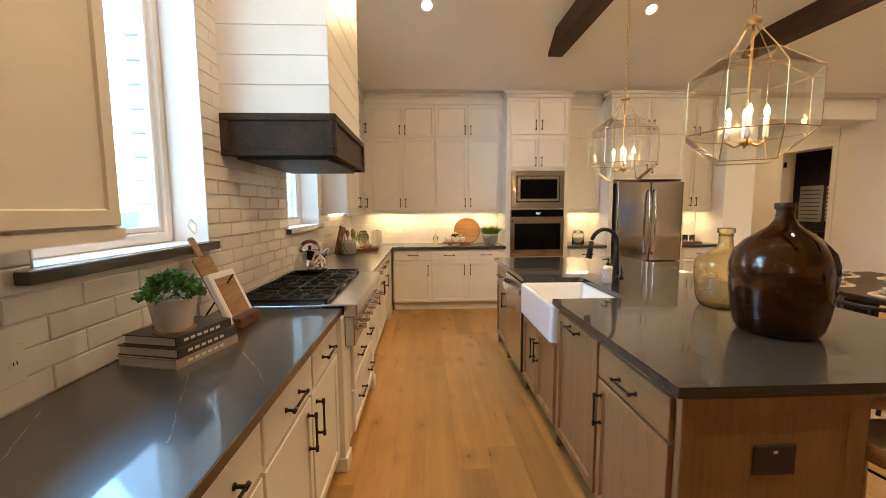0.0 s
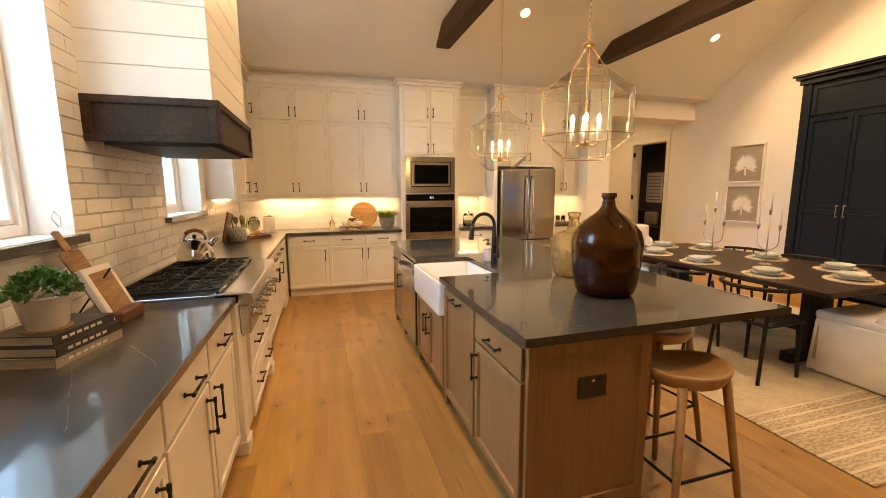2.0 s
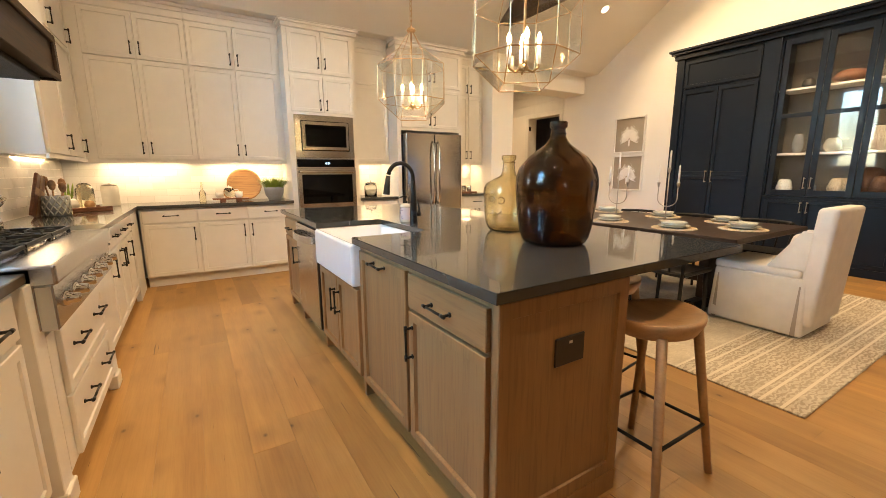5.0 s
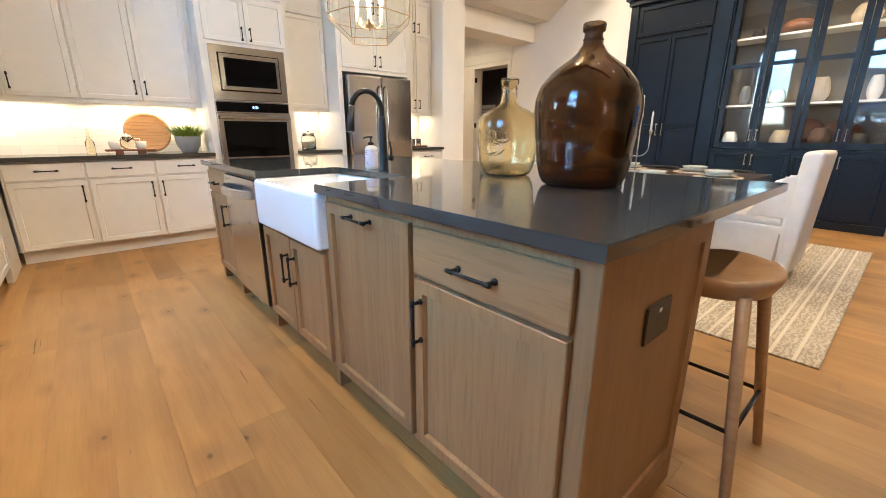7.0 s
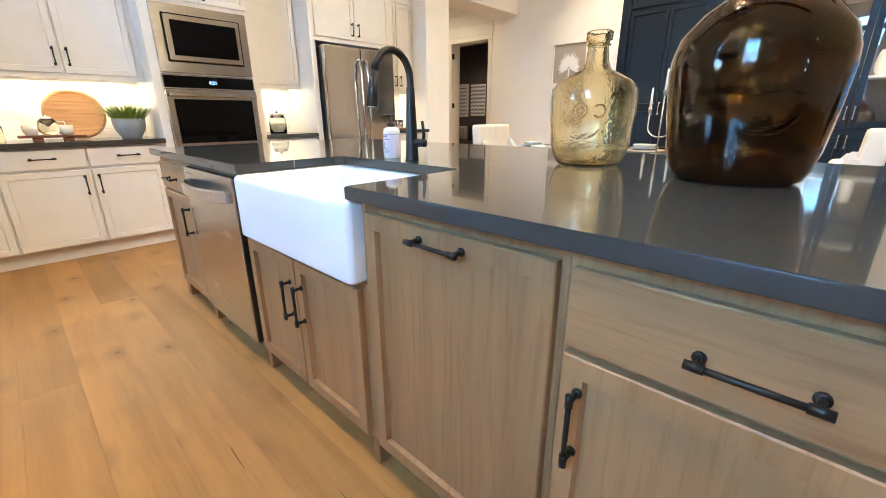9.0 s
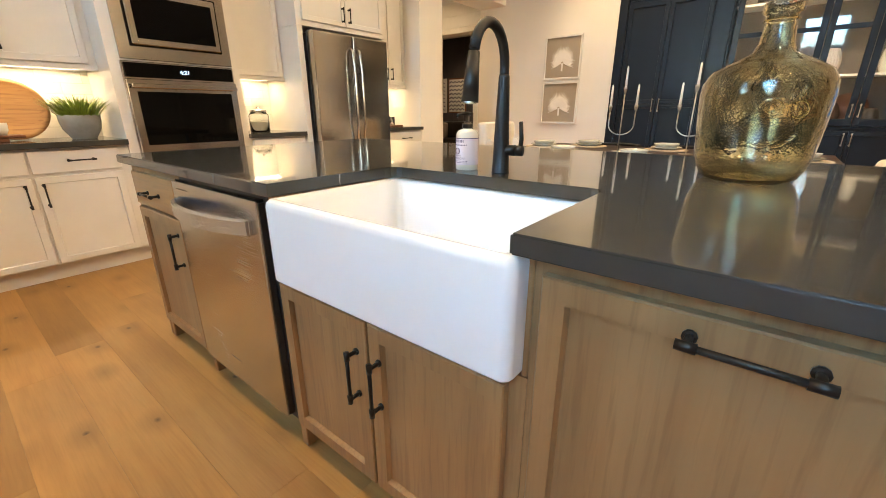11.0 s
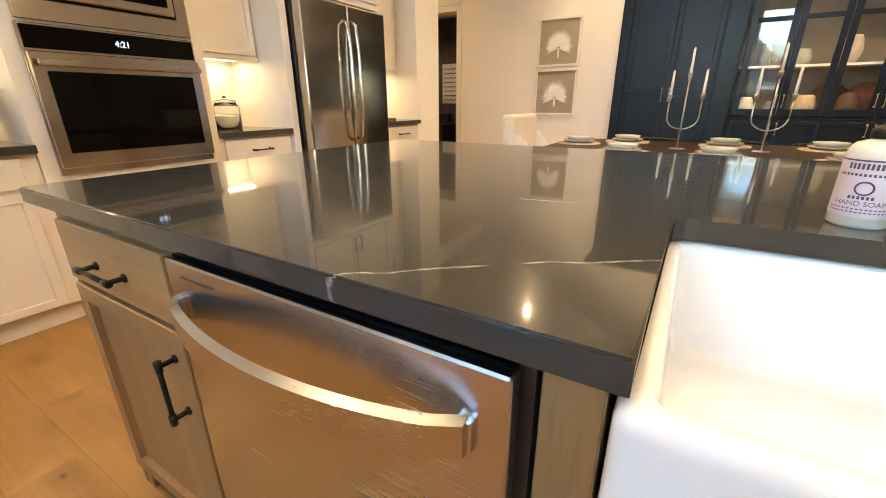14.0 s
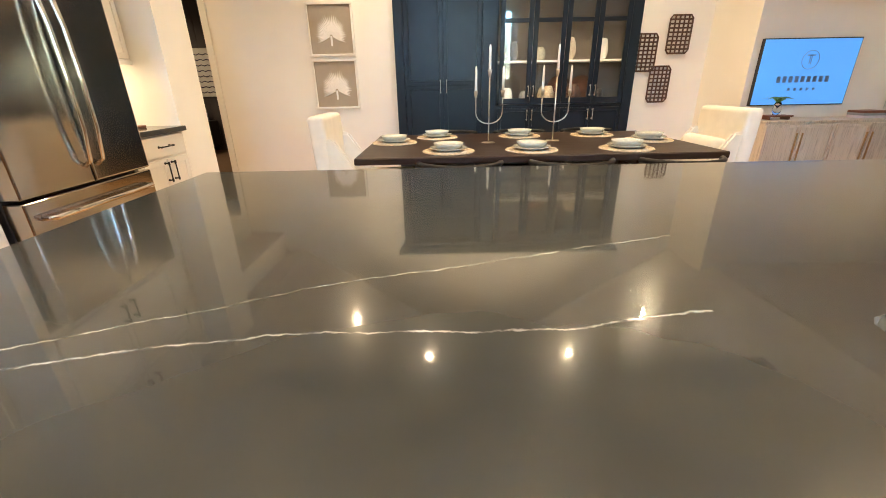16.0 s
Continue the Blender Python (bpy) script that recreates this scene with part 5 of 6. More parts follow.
def slip_chair(m, pillow):
    c = thing("host_chair", "linen slipcovered dining chair with a high back", "chair", m, "host chairs")
    sk_ = bmesh.new()
    box(-0.30, 0.30, -0.02, 0.60, 0.012, 0.46, 0.03, sk_, 3)
    for v in sk_.verts:
        f = 1 - v.co.z / 0.46
        v.co.x *= 1 + 0.05 * f
        v.co.y += 0.02 * f * (1 if v.co.y > 0.3 else -1)
        if v.co.z < 0.1:
            v.co.x += 0.006 * math.sin(v.co.y * 40)
    part("skirt", sk_, LINEN, c)
    # kick pleats: the fold's shade is painted by a darker linen strip
    for sx in (-1, 1):
        for y0, y1 in ((0.012, 0.020), (0.560, 0.568)):
            pleat = bmesh.new()
            vs = [pleat.verts.new(p) for p in ((sx * 0.3085, y0, 0.40), (sx * 0.3185, y0 - 0.012, 0.02), (sx * 0.3185, y1 + 0.012, 0.02), (sx * 0.3085, y1, 0.40))]
            inner = [pleat.verts.new(v.co - Vector((sx * 0.012, 0, 0))) for v in vs]
            pleat.faces.new(vs), pleat.faces.new(list(reversed(inner)))
            for k in range(4):
                pleat.faces.new((vs[k], inner[k], inner[(k + 1) % 4], vs[(k + 1) % 4]))
            bmesh.ops.recalc_face_normals(pleat, faces=pleat.faces)
            part("pleat", pleat, ART_LINEN, c, "kick pleat, its shade put into darker linen")
    part("seat_cushion", box(-0.295, 0.295, 0.02, 0.61, 0.445, 0.515, 0.03, segments=3), LINEN, c, smooth=True)
    bk = box(-0.30, 0.30, -0.08, 0.04, 0.10, 0.985, 0.035, segments=3)
    for v in bk.verts:
        v.co.y -= 0.06 * max(0.0, (v.co.z - 0.3) / 0.8) ** 1.2
        v.co.x *= 1 - 0.06 * max(0.0, v.co.z - 0.5)
    part("backrest", bk, LINEN, c, smooth=True)
    for s in (-1, 1):
        bmv = bmesh.new()
        vs = [bmv.verts.new(p) for p in ((s * 0.285, 0.0, 0.5), (s * 0.285, 0.26, 0.5), (s * 0.285, 0.05, 0.82), (s * 0.285, -0.06, 0.82),
                                         (s * 0.235, 0.0, 0.5), (s * 0.235, 0.26, 0.5), (s * 0.235, 0.05, 0.82), (s * 0.235, -0.06, 0.82))]
        for q in ((0, 1, 2, 3), (7, 6, 5, 4), (0, 4, 5, 1), (1, 5, 6, 2), (2, 6, 7, 3), (3, 7, 4, 0)):
            bmv.faces.new([vs[i] for i in q])
        bmesh.ops.recalc_face_normals(bmv, faces=bmv.faces)
        bmesh.ops.bevel(bmv, geom=list(bmv.edges), offset=0.015, segments=2, affect="EDGES")
        part("wing", bmv, LINEN, c)
    if pillow:
        solid("lumbar_pillow", box(-0.22, 0.22, -0.06, 0.06, 0, 0.26, 0.055, segments=4), LINEN, "cream linen lumbar pillow on the chair", "pillow", m @ pose(0, 0.13, 0.516, 12), smooth=True)
    return c


slip_chair(pose(4.945, 2.215, 0.011), True)
slip_chair(pose(4.98, 5.25, 0.011, 0, 0, 180), False)


def side_chair(m):
    c = thing("side_chair", "black stained wooden side chair with a curved top rail", "chair", m, "side chairs")
    st = box(-0.22, 0.22, -0.20, 0.22, 0.44, 0.475, 0.012)
    part("seat", st, BLACKWOOD, c)
    for sx, sy, h in ((-1, 1, 0.45), (1, 1, 0.45)):
        part("leg", tube([(sx * 0.205, sy * 0.20, 0), (sx * 0.185, sy * 0.185, h)], 0.013, 10, taper=0.018), BLACKWOOD, c, smooth=True)
    for sx in (-1, 1):
        part("leg", tube([(sx * 0.215, -0.235, 0), (sx * 0.20, -0.195, 0.45), (sx * 0.235, -0.235, 0.72)], 0.014, 10), BLACKWOOD, c, smooth=True)
    rail = [(0.26 * math.sin(radians(a)), -0.03 - 0.235 * math.cos(radians(a)), 0.735) for a in range(-75, 76, 15)]
    part("top_rail", tube(rail, 0.017, 10), BLACKWOOD, c, smooth=True)
    for x in (-0.10, 0.0, 0.10):
        part("spindle", tube([(x, -0.19, 0.47), (x * 1.1, -0.255, 0.73)], 0.009, 8), BLACKWOOD, c, smooth=True)
    return c


for y in (2.95, 3.62, 4.30):
    side_chair(pose(4.20, y, 0.011, 0, 0, -90))
    side_chair(pose(5.72, y, 0.011, 0, 0, 90))

# ---- gallery wall ----
for z in (1.588, 0.912):
    a = thing("framed_palm", "framed cut-paper palm leaf on linen, white frame", "wall art", facing(AX - 0.002, 6.145, z, "W"), "palm pictures")
    s, h = 0.615, 0.64
    for row in ((0, s, 0, 0.028), (0, s, h - 0.028, h), (0, 0.028, 0.028, h - 0.028), (s - 0.028, s, 0.028, h - 0.028)):
        part("frame_rail", box(row[0], row[1], -0.035, 0.0, row[2], row[3], 0.003), TRIM, a)
    part("mount", box(0.028, s - 0.028, -0.012, -0.004, 0.028, h - 0.028), ART_LINEN, a)
    for k in range(33):
        ang = radians(-112 + 7 * k)
        ln = 0.225 + 0.025 * math.cos(ang * 2) + 0.012 * math.sin(5.0 * k)
        bmv = bmesh.new()
        cx, cz = s / 2, h * 0.38
        d = Vector((math.sin(ang), 0, math.cos(ang)))
        n = Vector((math.cos(ang), 0, -math.sin(ang)))
        o = Vector((cx, -0.016, cz))
        f_ = [o + d * 0.02 - n * 0.003, o + d * 0.02 + n * 0.003, o + d * ln * 0.6 + n * 0.0125, o + d * ln, o + d * ln * 0.6 - n * 0.0125]
        crest = bmv.verts.new(o + d * ln * 0.6 + Vector((0, -0.008, 0)))
        vs = [bmv.verts.new(p) for p in f_]
        for i in range(5):
            bmv.faces.new((vs[i], vs[(i + 1) % 5], crest))
        part("paper_blade", bmv, ART_PAPER, a)
    part("stem", box(s / 2 - 0.012, s / 2 + 0.012, -0.02, -0.012, h * 0.38 - 0.12, h * 0.38), ART_PAPER, a)

# ---- built-in cabinet wall ----
BX = 7.58
bu = thing("built_in_hutch", "navy painted built-in with two tall doors and a glazed hutch", "cabinet", facing(BX, 4.985, 0, "W"))
D = AX + 0.238 - BX
part("tall_body", box(0.0, 1.33, 0.0, D, 0.0, 2.95), NAVY, bu)
for x0, x1 in ((0.0, 0.115), (1.155, 1.345)):
    part("pilaster", box(x0, x1, -0.025, -0.001, 0.10, 2.95, 0.004), NAVY, bu)
for x0, x1, gx in ((0.135, 0.633, 0.595), (0.641, 1.135, 0.678)):
    d = part("door", shaker(x1 - x0, 1.27, 0.07), NAVY, bu, m=pose(x0, -0.001, 1.20))
    put_pull(d, gx - x0, -0.02, 0.17, True, material=SILVER)
    part("door_lower_panel", shaker(x1 - x0, 1.085, 0.07), NAVY, bu, m=pose(x0, -0.001, 0.11))
part("top_panel", shaker(1.0, 0.40, 0.07), NAVY, bu, m=pose(0.135, -0.001, 2.51))
part("crown", boxes((-0.03, 3.25, -0.05, 0.165, 2.95, 3.02), (-0.07, 3.29, -0.085, 0.165, 3.02, 3.06), (-0.10, 3.32, -0.11, 0.165, 3.06, 3.09), bevel=0.004), NAVY, bu)
part("plinth", box(0.0, 3.22, -0.02, D, 0.0, 0.098, 0.003), NAVY, bu)
HX0, HX1 = 1.345, 3.22
part("base_body", box(HX0, HX1, 0.0, D, 0.098, 0.90), NAVY, bu)
part("ledge", box(HX0, HX1, -0.015, D, 0.90, 0.925, 0.003), NAVY, bu)
part("back", box(HX0, HX1, D - 0.02, D, 0.926, 2.95), HUTCH_BACK, bu, "taupe back panel")
for x0, x1 in ((HX0, HX0 + 0.02), (HX1 - 0.02, HX1)):
    part("side", box(x0, x1, 0.0, D - 0.02, 0.926, 2.95), NAVY, bu)
part("head_rail", box(HX0, HX1, 0.0, D - 0.02, 2.90, 2.95), NAVY, bu)
for z in (1.46, 2.27):
    part("shelf", box(HX0 + 0.02, HX1 - 0.02, 0.03, D - 0.02, z, z + 0.025), TRIM, bu, "white shelf")
edges = [1.385, 1.82, 2.25, 2.665, 3.09]
for k in range(4):
    x0, x1 = edges[k] + 0.004, edges[k + 1] - 0.004
    w = x1 - x0
    d = part("glazed_door", boxes((x0, x0 + 0.06, -0.022, 0, 0.935, 2.90), (x1 - 0.06, x1, -0.022, 0, 0.935, 2.90), (x0 + 0.06, x1 - 0.06, -0.022, 0, 0.935, 1.01), (x0 + 0.06, x1 - 0.06, -0.022, 0, 2.83, 2.90),
                                  (x0 + 0.06, x1 - 0.06, -0.022, 0, 1.93, 1.98), bevel=0.002), NAVY, bu)
    for za, zb in ((1.01, 1.93), (1.98, 2.83)):
        pane = part("pane", box(x0 + 0.058, x1 - 0.058, -0.012, -0.008, za, zb), GLASS, d)
        pane.visible_shadow = False
    put_pull(d, (x1 - 0.03) if k % 2 == 0 else (x0 + 0.03), 1.10, 0.14, True, -0.022, SILVER)
    d2 = part("door", shaker(w, 0.77, 0.06), NAVY, bu, m=pose(x0, -0.001, 0.11))
    put_pull(d2, (w - 0.03) if k % 2 == 0 else 0.03, 0.68, 0.14, True, -0.020, SILVER)
part("end_stile", box(edges[4], HX1, -0.025, -0.001, 0.10, 2.95, 0.004), NAVY, bu)


def ware(kind, label, x, y, z, profile, material, group="hutch ware"):
    return solid(kind, lathe(profile, 28), material, label, kind.replace("_", " "), pose(x, y, z), group, smooth=True)


def pot(r, h):
    return [(0.0, 0.0), (r * 0.6, 0.0), (r * 0.95, h * 0.25), (r, h * 0.5), (r * 0.8, h * 0.85), (r * 0.6, h), (r * 0.5, h), (r * 0.66, h * 0.84), (0.0, h * 0.5)]


def hutch_y(x):
    return 4.985 - x


sx_ = BX + 0.17
for k, (x, z, r, h, mt, nm, lb) in enumerate([
    (1.52, 0.926, 0.09, 0.22, WHITEWARE, "pitcher", "white ceramic pitcher on the hutch floor"), (1.78, 0.926, 0.08, 0.17, CONCRETE, "pot", "grey ceramic pot in the hutch"),
    (2.08, 0.926, 0.12, 0.24, RATTAN, "woven_basket", "round woven basket in the hutch"), (2.45, 0.926, 0.11, 0.26, BASKET, "dark_basket", "dark woven basket in the hutch"),
    (2.80, 0.926, 0.09, 0.20, DARKPLASTIC, "black_vase", "black ceramic vase in the hutch"), (1.60, 1.485, 0.06, 0.24, CONCRETE, "vase", "ribbed grey vase on a shelf"), (1.95, 1.485, 0.09, 0.17, STONEWARE, "bowl", "grey stoneware bowl on a shelf"),
    (2.35, 1.485, 0.10, 0.28, WASHED, "wooden_urn", "washed wood urn on a shelf"), (2.82, 1.485, 0.07, 0.26, WHITEWARE, "reed_vase", "pale vase with reeds"), (1.62, 2.295, 0.07, 0.12, DARKPLASTIC, "plant_pot", "dark plant pot on a shelf"),
    (2.02, 2.295, 0.17, 0.14, REDWOOD, "wooden_bowl", "wooden dough bowl on a shelf"), (2.6, 2.295, 0.13, 0.20, RATTAN, "woven_basket", "round woven basket in the hutch")]):
    ware(nm, lb, sx_, hutch_y(x), z, pot(r, h), mt)
for x in (2.62, 2.30):
    solid("wooden_tray", lathe([(0.0, 0.0), (0.17, 0.0), (0.18, 0.02), (0.0, 0.015)], 32), REDWOOD, "round wooden tray leaning in the hutch", "tray", pose(BX + 0.30, hutch_y(x), 1.118, 0, -76, 0), smooth=True)

# baskets on the wall past the hutch


def wall_basket(y, z, w, h):
    b = thing("wall_basket", "dark open-weave tobacco basket hung on the wall", "wall basket", facing(AX - 0.002, y, z, "W"), "wall baskets")
    rim = [(x, -0.02, zz) for x, zz in ((0.03, 0), (w - 0.03, 0), (w, 0.04), (w, h - 0.04), (w - 0.03, h), (0.03, h), (0, h - 0.04), (0, 0.04), (0.03, 0))]
    part("rim", tube(rim, 0.011, 8), BASKET, b, smooth=True)
    for k in range(1, 5):
        part("upright_slat", box(w * k / 5 - 0.010, w * k / 5 + 0.010, -0.034, -0.028, 0.0, h), BASKET, b)
    for k in range(1, 9):
        part("cross_slat", box(0, w, -0.028, -0.022, h * k / 9 - 0.010, h * k / 9 + 0.010), BASKET, b)


wall_basket(1.31, 1.545, 0.30, 0.46)
wall_basket(1.74, 1.33, 0.30, 0.46)
wall_basket(1.475, 0.925, 0.28, 0.46)

# ---- television wall ----
tv = thing("television", "wall-mounted television showing a pale blue title card", "television", facing(6.848, 0.64, 0.905, "W"))
part("housing", box(-0.012, 1.132, -0.045, 0.0, -0.012, 0.722, 0.005), DARKPLASTIC, tv)
part("screen", box(0, 1.12, -0.047, -0.044, 0, 0.71), SCREEN, tv, "lit pale blue screen")
part("screen_ring", tube(arc(0.58, -0.049, 0.49, 0.10, 0, 360, 32, "xz"), 0.004, 5, cap=False), SCREENINK, tv)
part("screen_mark", boxes((0.53, 0.63, -0.0495, -0.0475, 0.53, 0.545), (0.566, 0.576, -0.0495, -0.0475, 0.44, 0.53), (0.586, 0.596, -0.0495, -0.0475, 0.44, 0.53)), SCREENINK, tv)
for k in range(9):
    part("screen_bar", boxes((0.24 + 0.072 * k, 0.285 + 0.072 * k, -0.0495, -0.0475, 0.245, 0.315)), SCREENINK, tv)
for k in range(5):
    part("screen_bar", boxes((0.40 + 0.075 * k, 0.43 + 0.075 * k, -0.0495, -0.0475, 0.155, 0.185)), SCREENINK, tv)
cs = thing("media_console", "washed oak media console with panelled doors", "console", facing(6.40, 0.70, 0, "W"))
part("body", box(0, 1.62, 0.0, 0.44, 0.10, 0.72, 0.004), WASHED, cs)
part("top", box(-0.01, 1.63, -0.015, 0.445, 0.72, 0.75, 0.004), WASHED, cs)
for k in range(4):
    d = part("door", shaker(0.395, 0.59, 0.04), WASHED, cs, m=pose(0.006 + 0.403 * k, -0.001, 0.115))
    part("handle", box(0.36 if k % 2 == 0 else 0.02, 0.375 if k % 2 == 0 else 0.035, -0.035, -0.020, 0.18, 0.50, 0.003), BRASS, d)
for x in (0.05, 1.53):
    part("foot", boxes((x, x + 0.05, 0.02, 0.07, 0, 0.10), (x, x + 0.05, 0.36, 0.41, 0, 0.10)), BLACK, cs)
st_ = thing("book_stack", "short stack of pale coffee-table books on the console", "books", facing(6.52, -0.52, 0.75, "W"))
for k, (w, c) in enumerate(((0.36, LABEL), (0.33, CONCRETE), (0.27, REDWOOD))):
    part("book", box(0, w, 0, 0.22, 0.028 * k, 0.028 * k + 0.027, 0.003), c, st_)
tr = solid("footed_tray", boxes((0, 0.30, 0, 0.16, 0.03, 0.05), (0.02, 0.05, 0.02, 0.14, 0, 0.03), (0.25, 0.28, 0.02, 0.14, 0, 0.03), bevel=0.004), REDWOOD, "small footed red wooden tray on the console", "tray", facing(6.52, 0.60, 0.75, "W"))
palm = thing("palm_sprig", "green palm sprig in a glass vase", "plant", pose(6.60, 0.46, 0.80))
part("vase", lathe(pot(0.045, 0.14), 24), GLASS, palm, smooth=True)
random.seed(5)
for k in range(16):
    a, ln = 2 * math.pi * k / 16 + random.uniform(-0.2, 0.2), random.uniform(0.12, 0.2)
    bmv = bmesh.new()
    c, s = math.cos(a), math.sin(a)
    vs = [bmv.verts.new(p) for p in ((0, 0, 0.12), (0.4 * ln * c - 0.02 * s, 0.4 * ln * s + 0.02 * c, 0.20), (ln * c, ln * s, 0.17), (0.4 * ln * c + 0.02 * s, 0.4 * ln * s - 0.02 * c, 0.20))]
    bmv.faces.new(vs)
    part("leaf", bmv, LEAF, palm)
mantel = thing("fireplace_mantel", "pale stone fireplace mantel beside the television", "mantel", facing(6.848, -1.05, 0, "W"))
part("jamb", box(0.0, 0.22, -0.12, 0, 0, 1.28, 0.006), BRICK, mantel)
part("jamb", box(1.5, 1.72, -0.12, 0, 0, 1.28, 0.006), BRICK, mantel)
part("shelf", box(-0.06, 1.78, -0.22, 0, 1.281, 1.37, 0.008), BRICK, mantel)
part("lintel", box(0.221, 1.499, -0.10, 0, 1.0, 1.28, 0.006), BRICK, mantel)
part("firebox", box(0.221, 1.499, -0.02, -0.001, 0.0, 1.0), IRON, mantel)

# ---- den beyond the hall ----
sofa = thing("leather_sofa", "dark leather sofa in the den", "sofa", facing(9.75, 11.1, 0, "W"))
part("seat", box(0.0, 1.9, 0.0, 0.72, 0.10, 0.42, 0.04, segments=2), LEATHER, sofa)
part("backrest", box(0.0, 1.9, 0.55, 0.78, 0.425, 0.85, 0.05, segments=2), LEATHER, sofa)
for fx in (0.05, 1.80):
    part("foot", box(fx, fx + 0.05, 0.05, 0.70, -0.002, 0.10), BLACKWOOD, sofa)
part("armrest", box(-0.18, 0.0, 0.0, 0.78, 0.10, 0.62, 0.04, segments=2), LEATHER, sofa)
part("armrest", box(1.9, 2.08, 0.0, 0.78, 0.10, 0.62, 0.04, segments=2), LEATHER, sofa)
solid("throw_pillow", box(-0.22, 0.22, -0.08, 0.08, 0, 0.40, 0.07, segments=3), ART_LINEN, "patterned beige throw pillow on the sofa", "pillow", facing(10.05, 10.2, 0.43, "W"), smooth=True)
for y, zig in ((11.0, False), (10.33, True), (9.5, False)):
    pr = thing("framed_print", "framed den print with zigzag lines" if zig else "framed den print with grey waves", "wall art", facing(10.583, y, 1.07, "W"), "den prints")
    part("frame", box(0, 0.60, -0.03, 0, 0, 0.90, 0.004), REDWOOD if zig else TRIM, pr)
    part("sheet", box(0.035, 0.565, -0.033, -0.03, 0.035, 0.865), ART_PAPER, pr)
    for k in range(8):
        zz = 0.075 + 0.10 * k
        amp = 0.045 if zig else 0.02
        part("wave", tube([(0.05 + 0.0625 * i, -0.035, zz + (amp if i % 2 else 0)) for i in range(9)], 0.016 if zig else 0.010, 5), INK, pr)

# ---- small things on the worktops ----
random.seed(11)
bk = thing("book_stack", "stack of three dark coffee-table books", "books", pose(-0.105, 2.405, CT, 0, 0, -14))
for k, (w, d, c) in enumerate(((0.245, 0.30, COVER_B), (0.25, 0.285, COVER), (0.22, 0.265, COVER))):
    z = 0.036 * k
    b = part("book", boxes((-w / 2 + 0.004, w / 2 - 0.004, -d / 2 + 0.004, d / 2 - 0.004, z + 0.004, z + 0.031)), PAPER, bk)
    part("cover", boxes((-w / 2, w / 2, -d / 2, d / 2, z, z + 0.004), (-w / 2, w / 2, -d / 2, d / 2, z + 0.031, z + 0.035), (w / 2 - 0.004, w / 2, -d / 2, d / 2, z + 0.004, z + 0.031)), c, b)
    part("spine_bars", boxes(*[(w / 2 - 0.001, w / 2 + 0.0006, -0.10 + 0.03 * i, -0.08 + 0.03 * i, z + 0.012, z + 0.022) for i in range(6)]), PLASTIC, b)
sc = thing("succulent", "green succulent in a white ceramic pot on books", "plant", pose(-0.10, 2.36, CT + 0.108))
part("pot", lathe([(0.0, 0.0), (0.055, 0.0), (0.060, 0.01), (0.078, 0.115), (0.080, 0.118), (0.074, 0.118), (0.070, 0.10), (0.0, 0.10)], 32), WHITEWARE, sc, smooth=True)
part("coaster", lathe([(0.0, -0.0005), (0.07, -0.0005), (0.07, 0.0035), (0.0, 0.0035)], 24), PLATEWOOD, sc)
crown = bmesh.new()
for k in range(520):
    a, e = random.uniform(0, 2 * math.pi), random.uniform(0.05, 1.5)
    r = 0.066 + random.uniform(-0.02, 0.025)
    base = Vector((r * 1.15 * math.cos(a) * math.cos(e), r * 1.15 * math.sin(a) * math.cos(e), 0.115 + r * 0.95 * math.sin(e)))
    d = (base - Vector((0, 0, 0.09))).normalized()
    u = d.orthogonal().normalized()
    u.rotate(Euler((0, 0, random.uniform(0, 6))))
    u = (u - d * u.dot(d)).normalized()
    s = random.uniform(0.012, 0.02)
    pts = [base, base + d * s * 0.7 + u * s * 0.75, base + d * s * 1.35, base + d * s * 0.7 - u * s * 0.75]
    n = d.cross(u) * s * 0.25
    vs = [crown.verts.new(p) for p in pts]
    c1 = crown.verts.new(base + d * s * 0.8 + n)
    for i in range(4):
        crown.faces.new((vs[i], vs[(i + 1) % 4], c1))
part("leaves", crown, LEAF, sc)
tablet = thing("recipe_board", "leaning cutting board and framed card on a small easel", "cutting board", pose(-0.05, 2.79, CT, 0, 0, 86))
part("frame", box(-0.105, 0.105, -0.014, 0.012, 0, 0.25, 0.003), PLASTIC, tablet, "clear card frame", m=pose(0, 0, 0.02, -24))
part("picture", box(-0.075, 0.075, -0.017, -0.014, 0.03, 0.22), BOARDWOOD, tablet, m=pose(0, 0, 0.02, -24))
part("board", box(-0.065, 0.065, 0.016, 0.036, 0.02, 0.36, 0.008), BOARDWOOD, tablet, m=pose(0, 0.0, 0.01, -26))
part("board_handle", box(-0.018, 0.018, 0.016, 0.036, 0.355, 0.46, 0.006), BOARDWOOD, tablet, m=pose(0, 0.0, 0.01, -26))
part("ledge", box(-0.09, 0.09, -0.045, 0.02, 0.0, 0.055, 0.006), REDWOOD, tablet)
part("leg", tube([(0, 0.03, 0.24), (0, 0.20, 0.0)], 0.004, 6), BLACK, tablet)
part("cord", tube([(-0.005, 0.20, 0.43), (-0.03, 0.21, 0.47), (0.0, 0.215, 0.50), (0.03, 0.21, 0.47), (0.005, 0.20, 0.43)], 0.003, 6), PAPER, tablet)

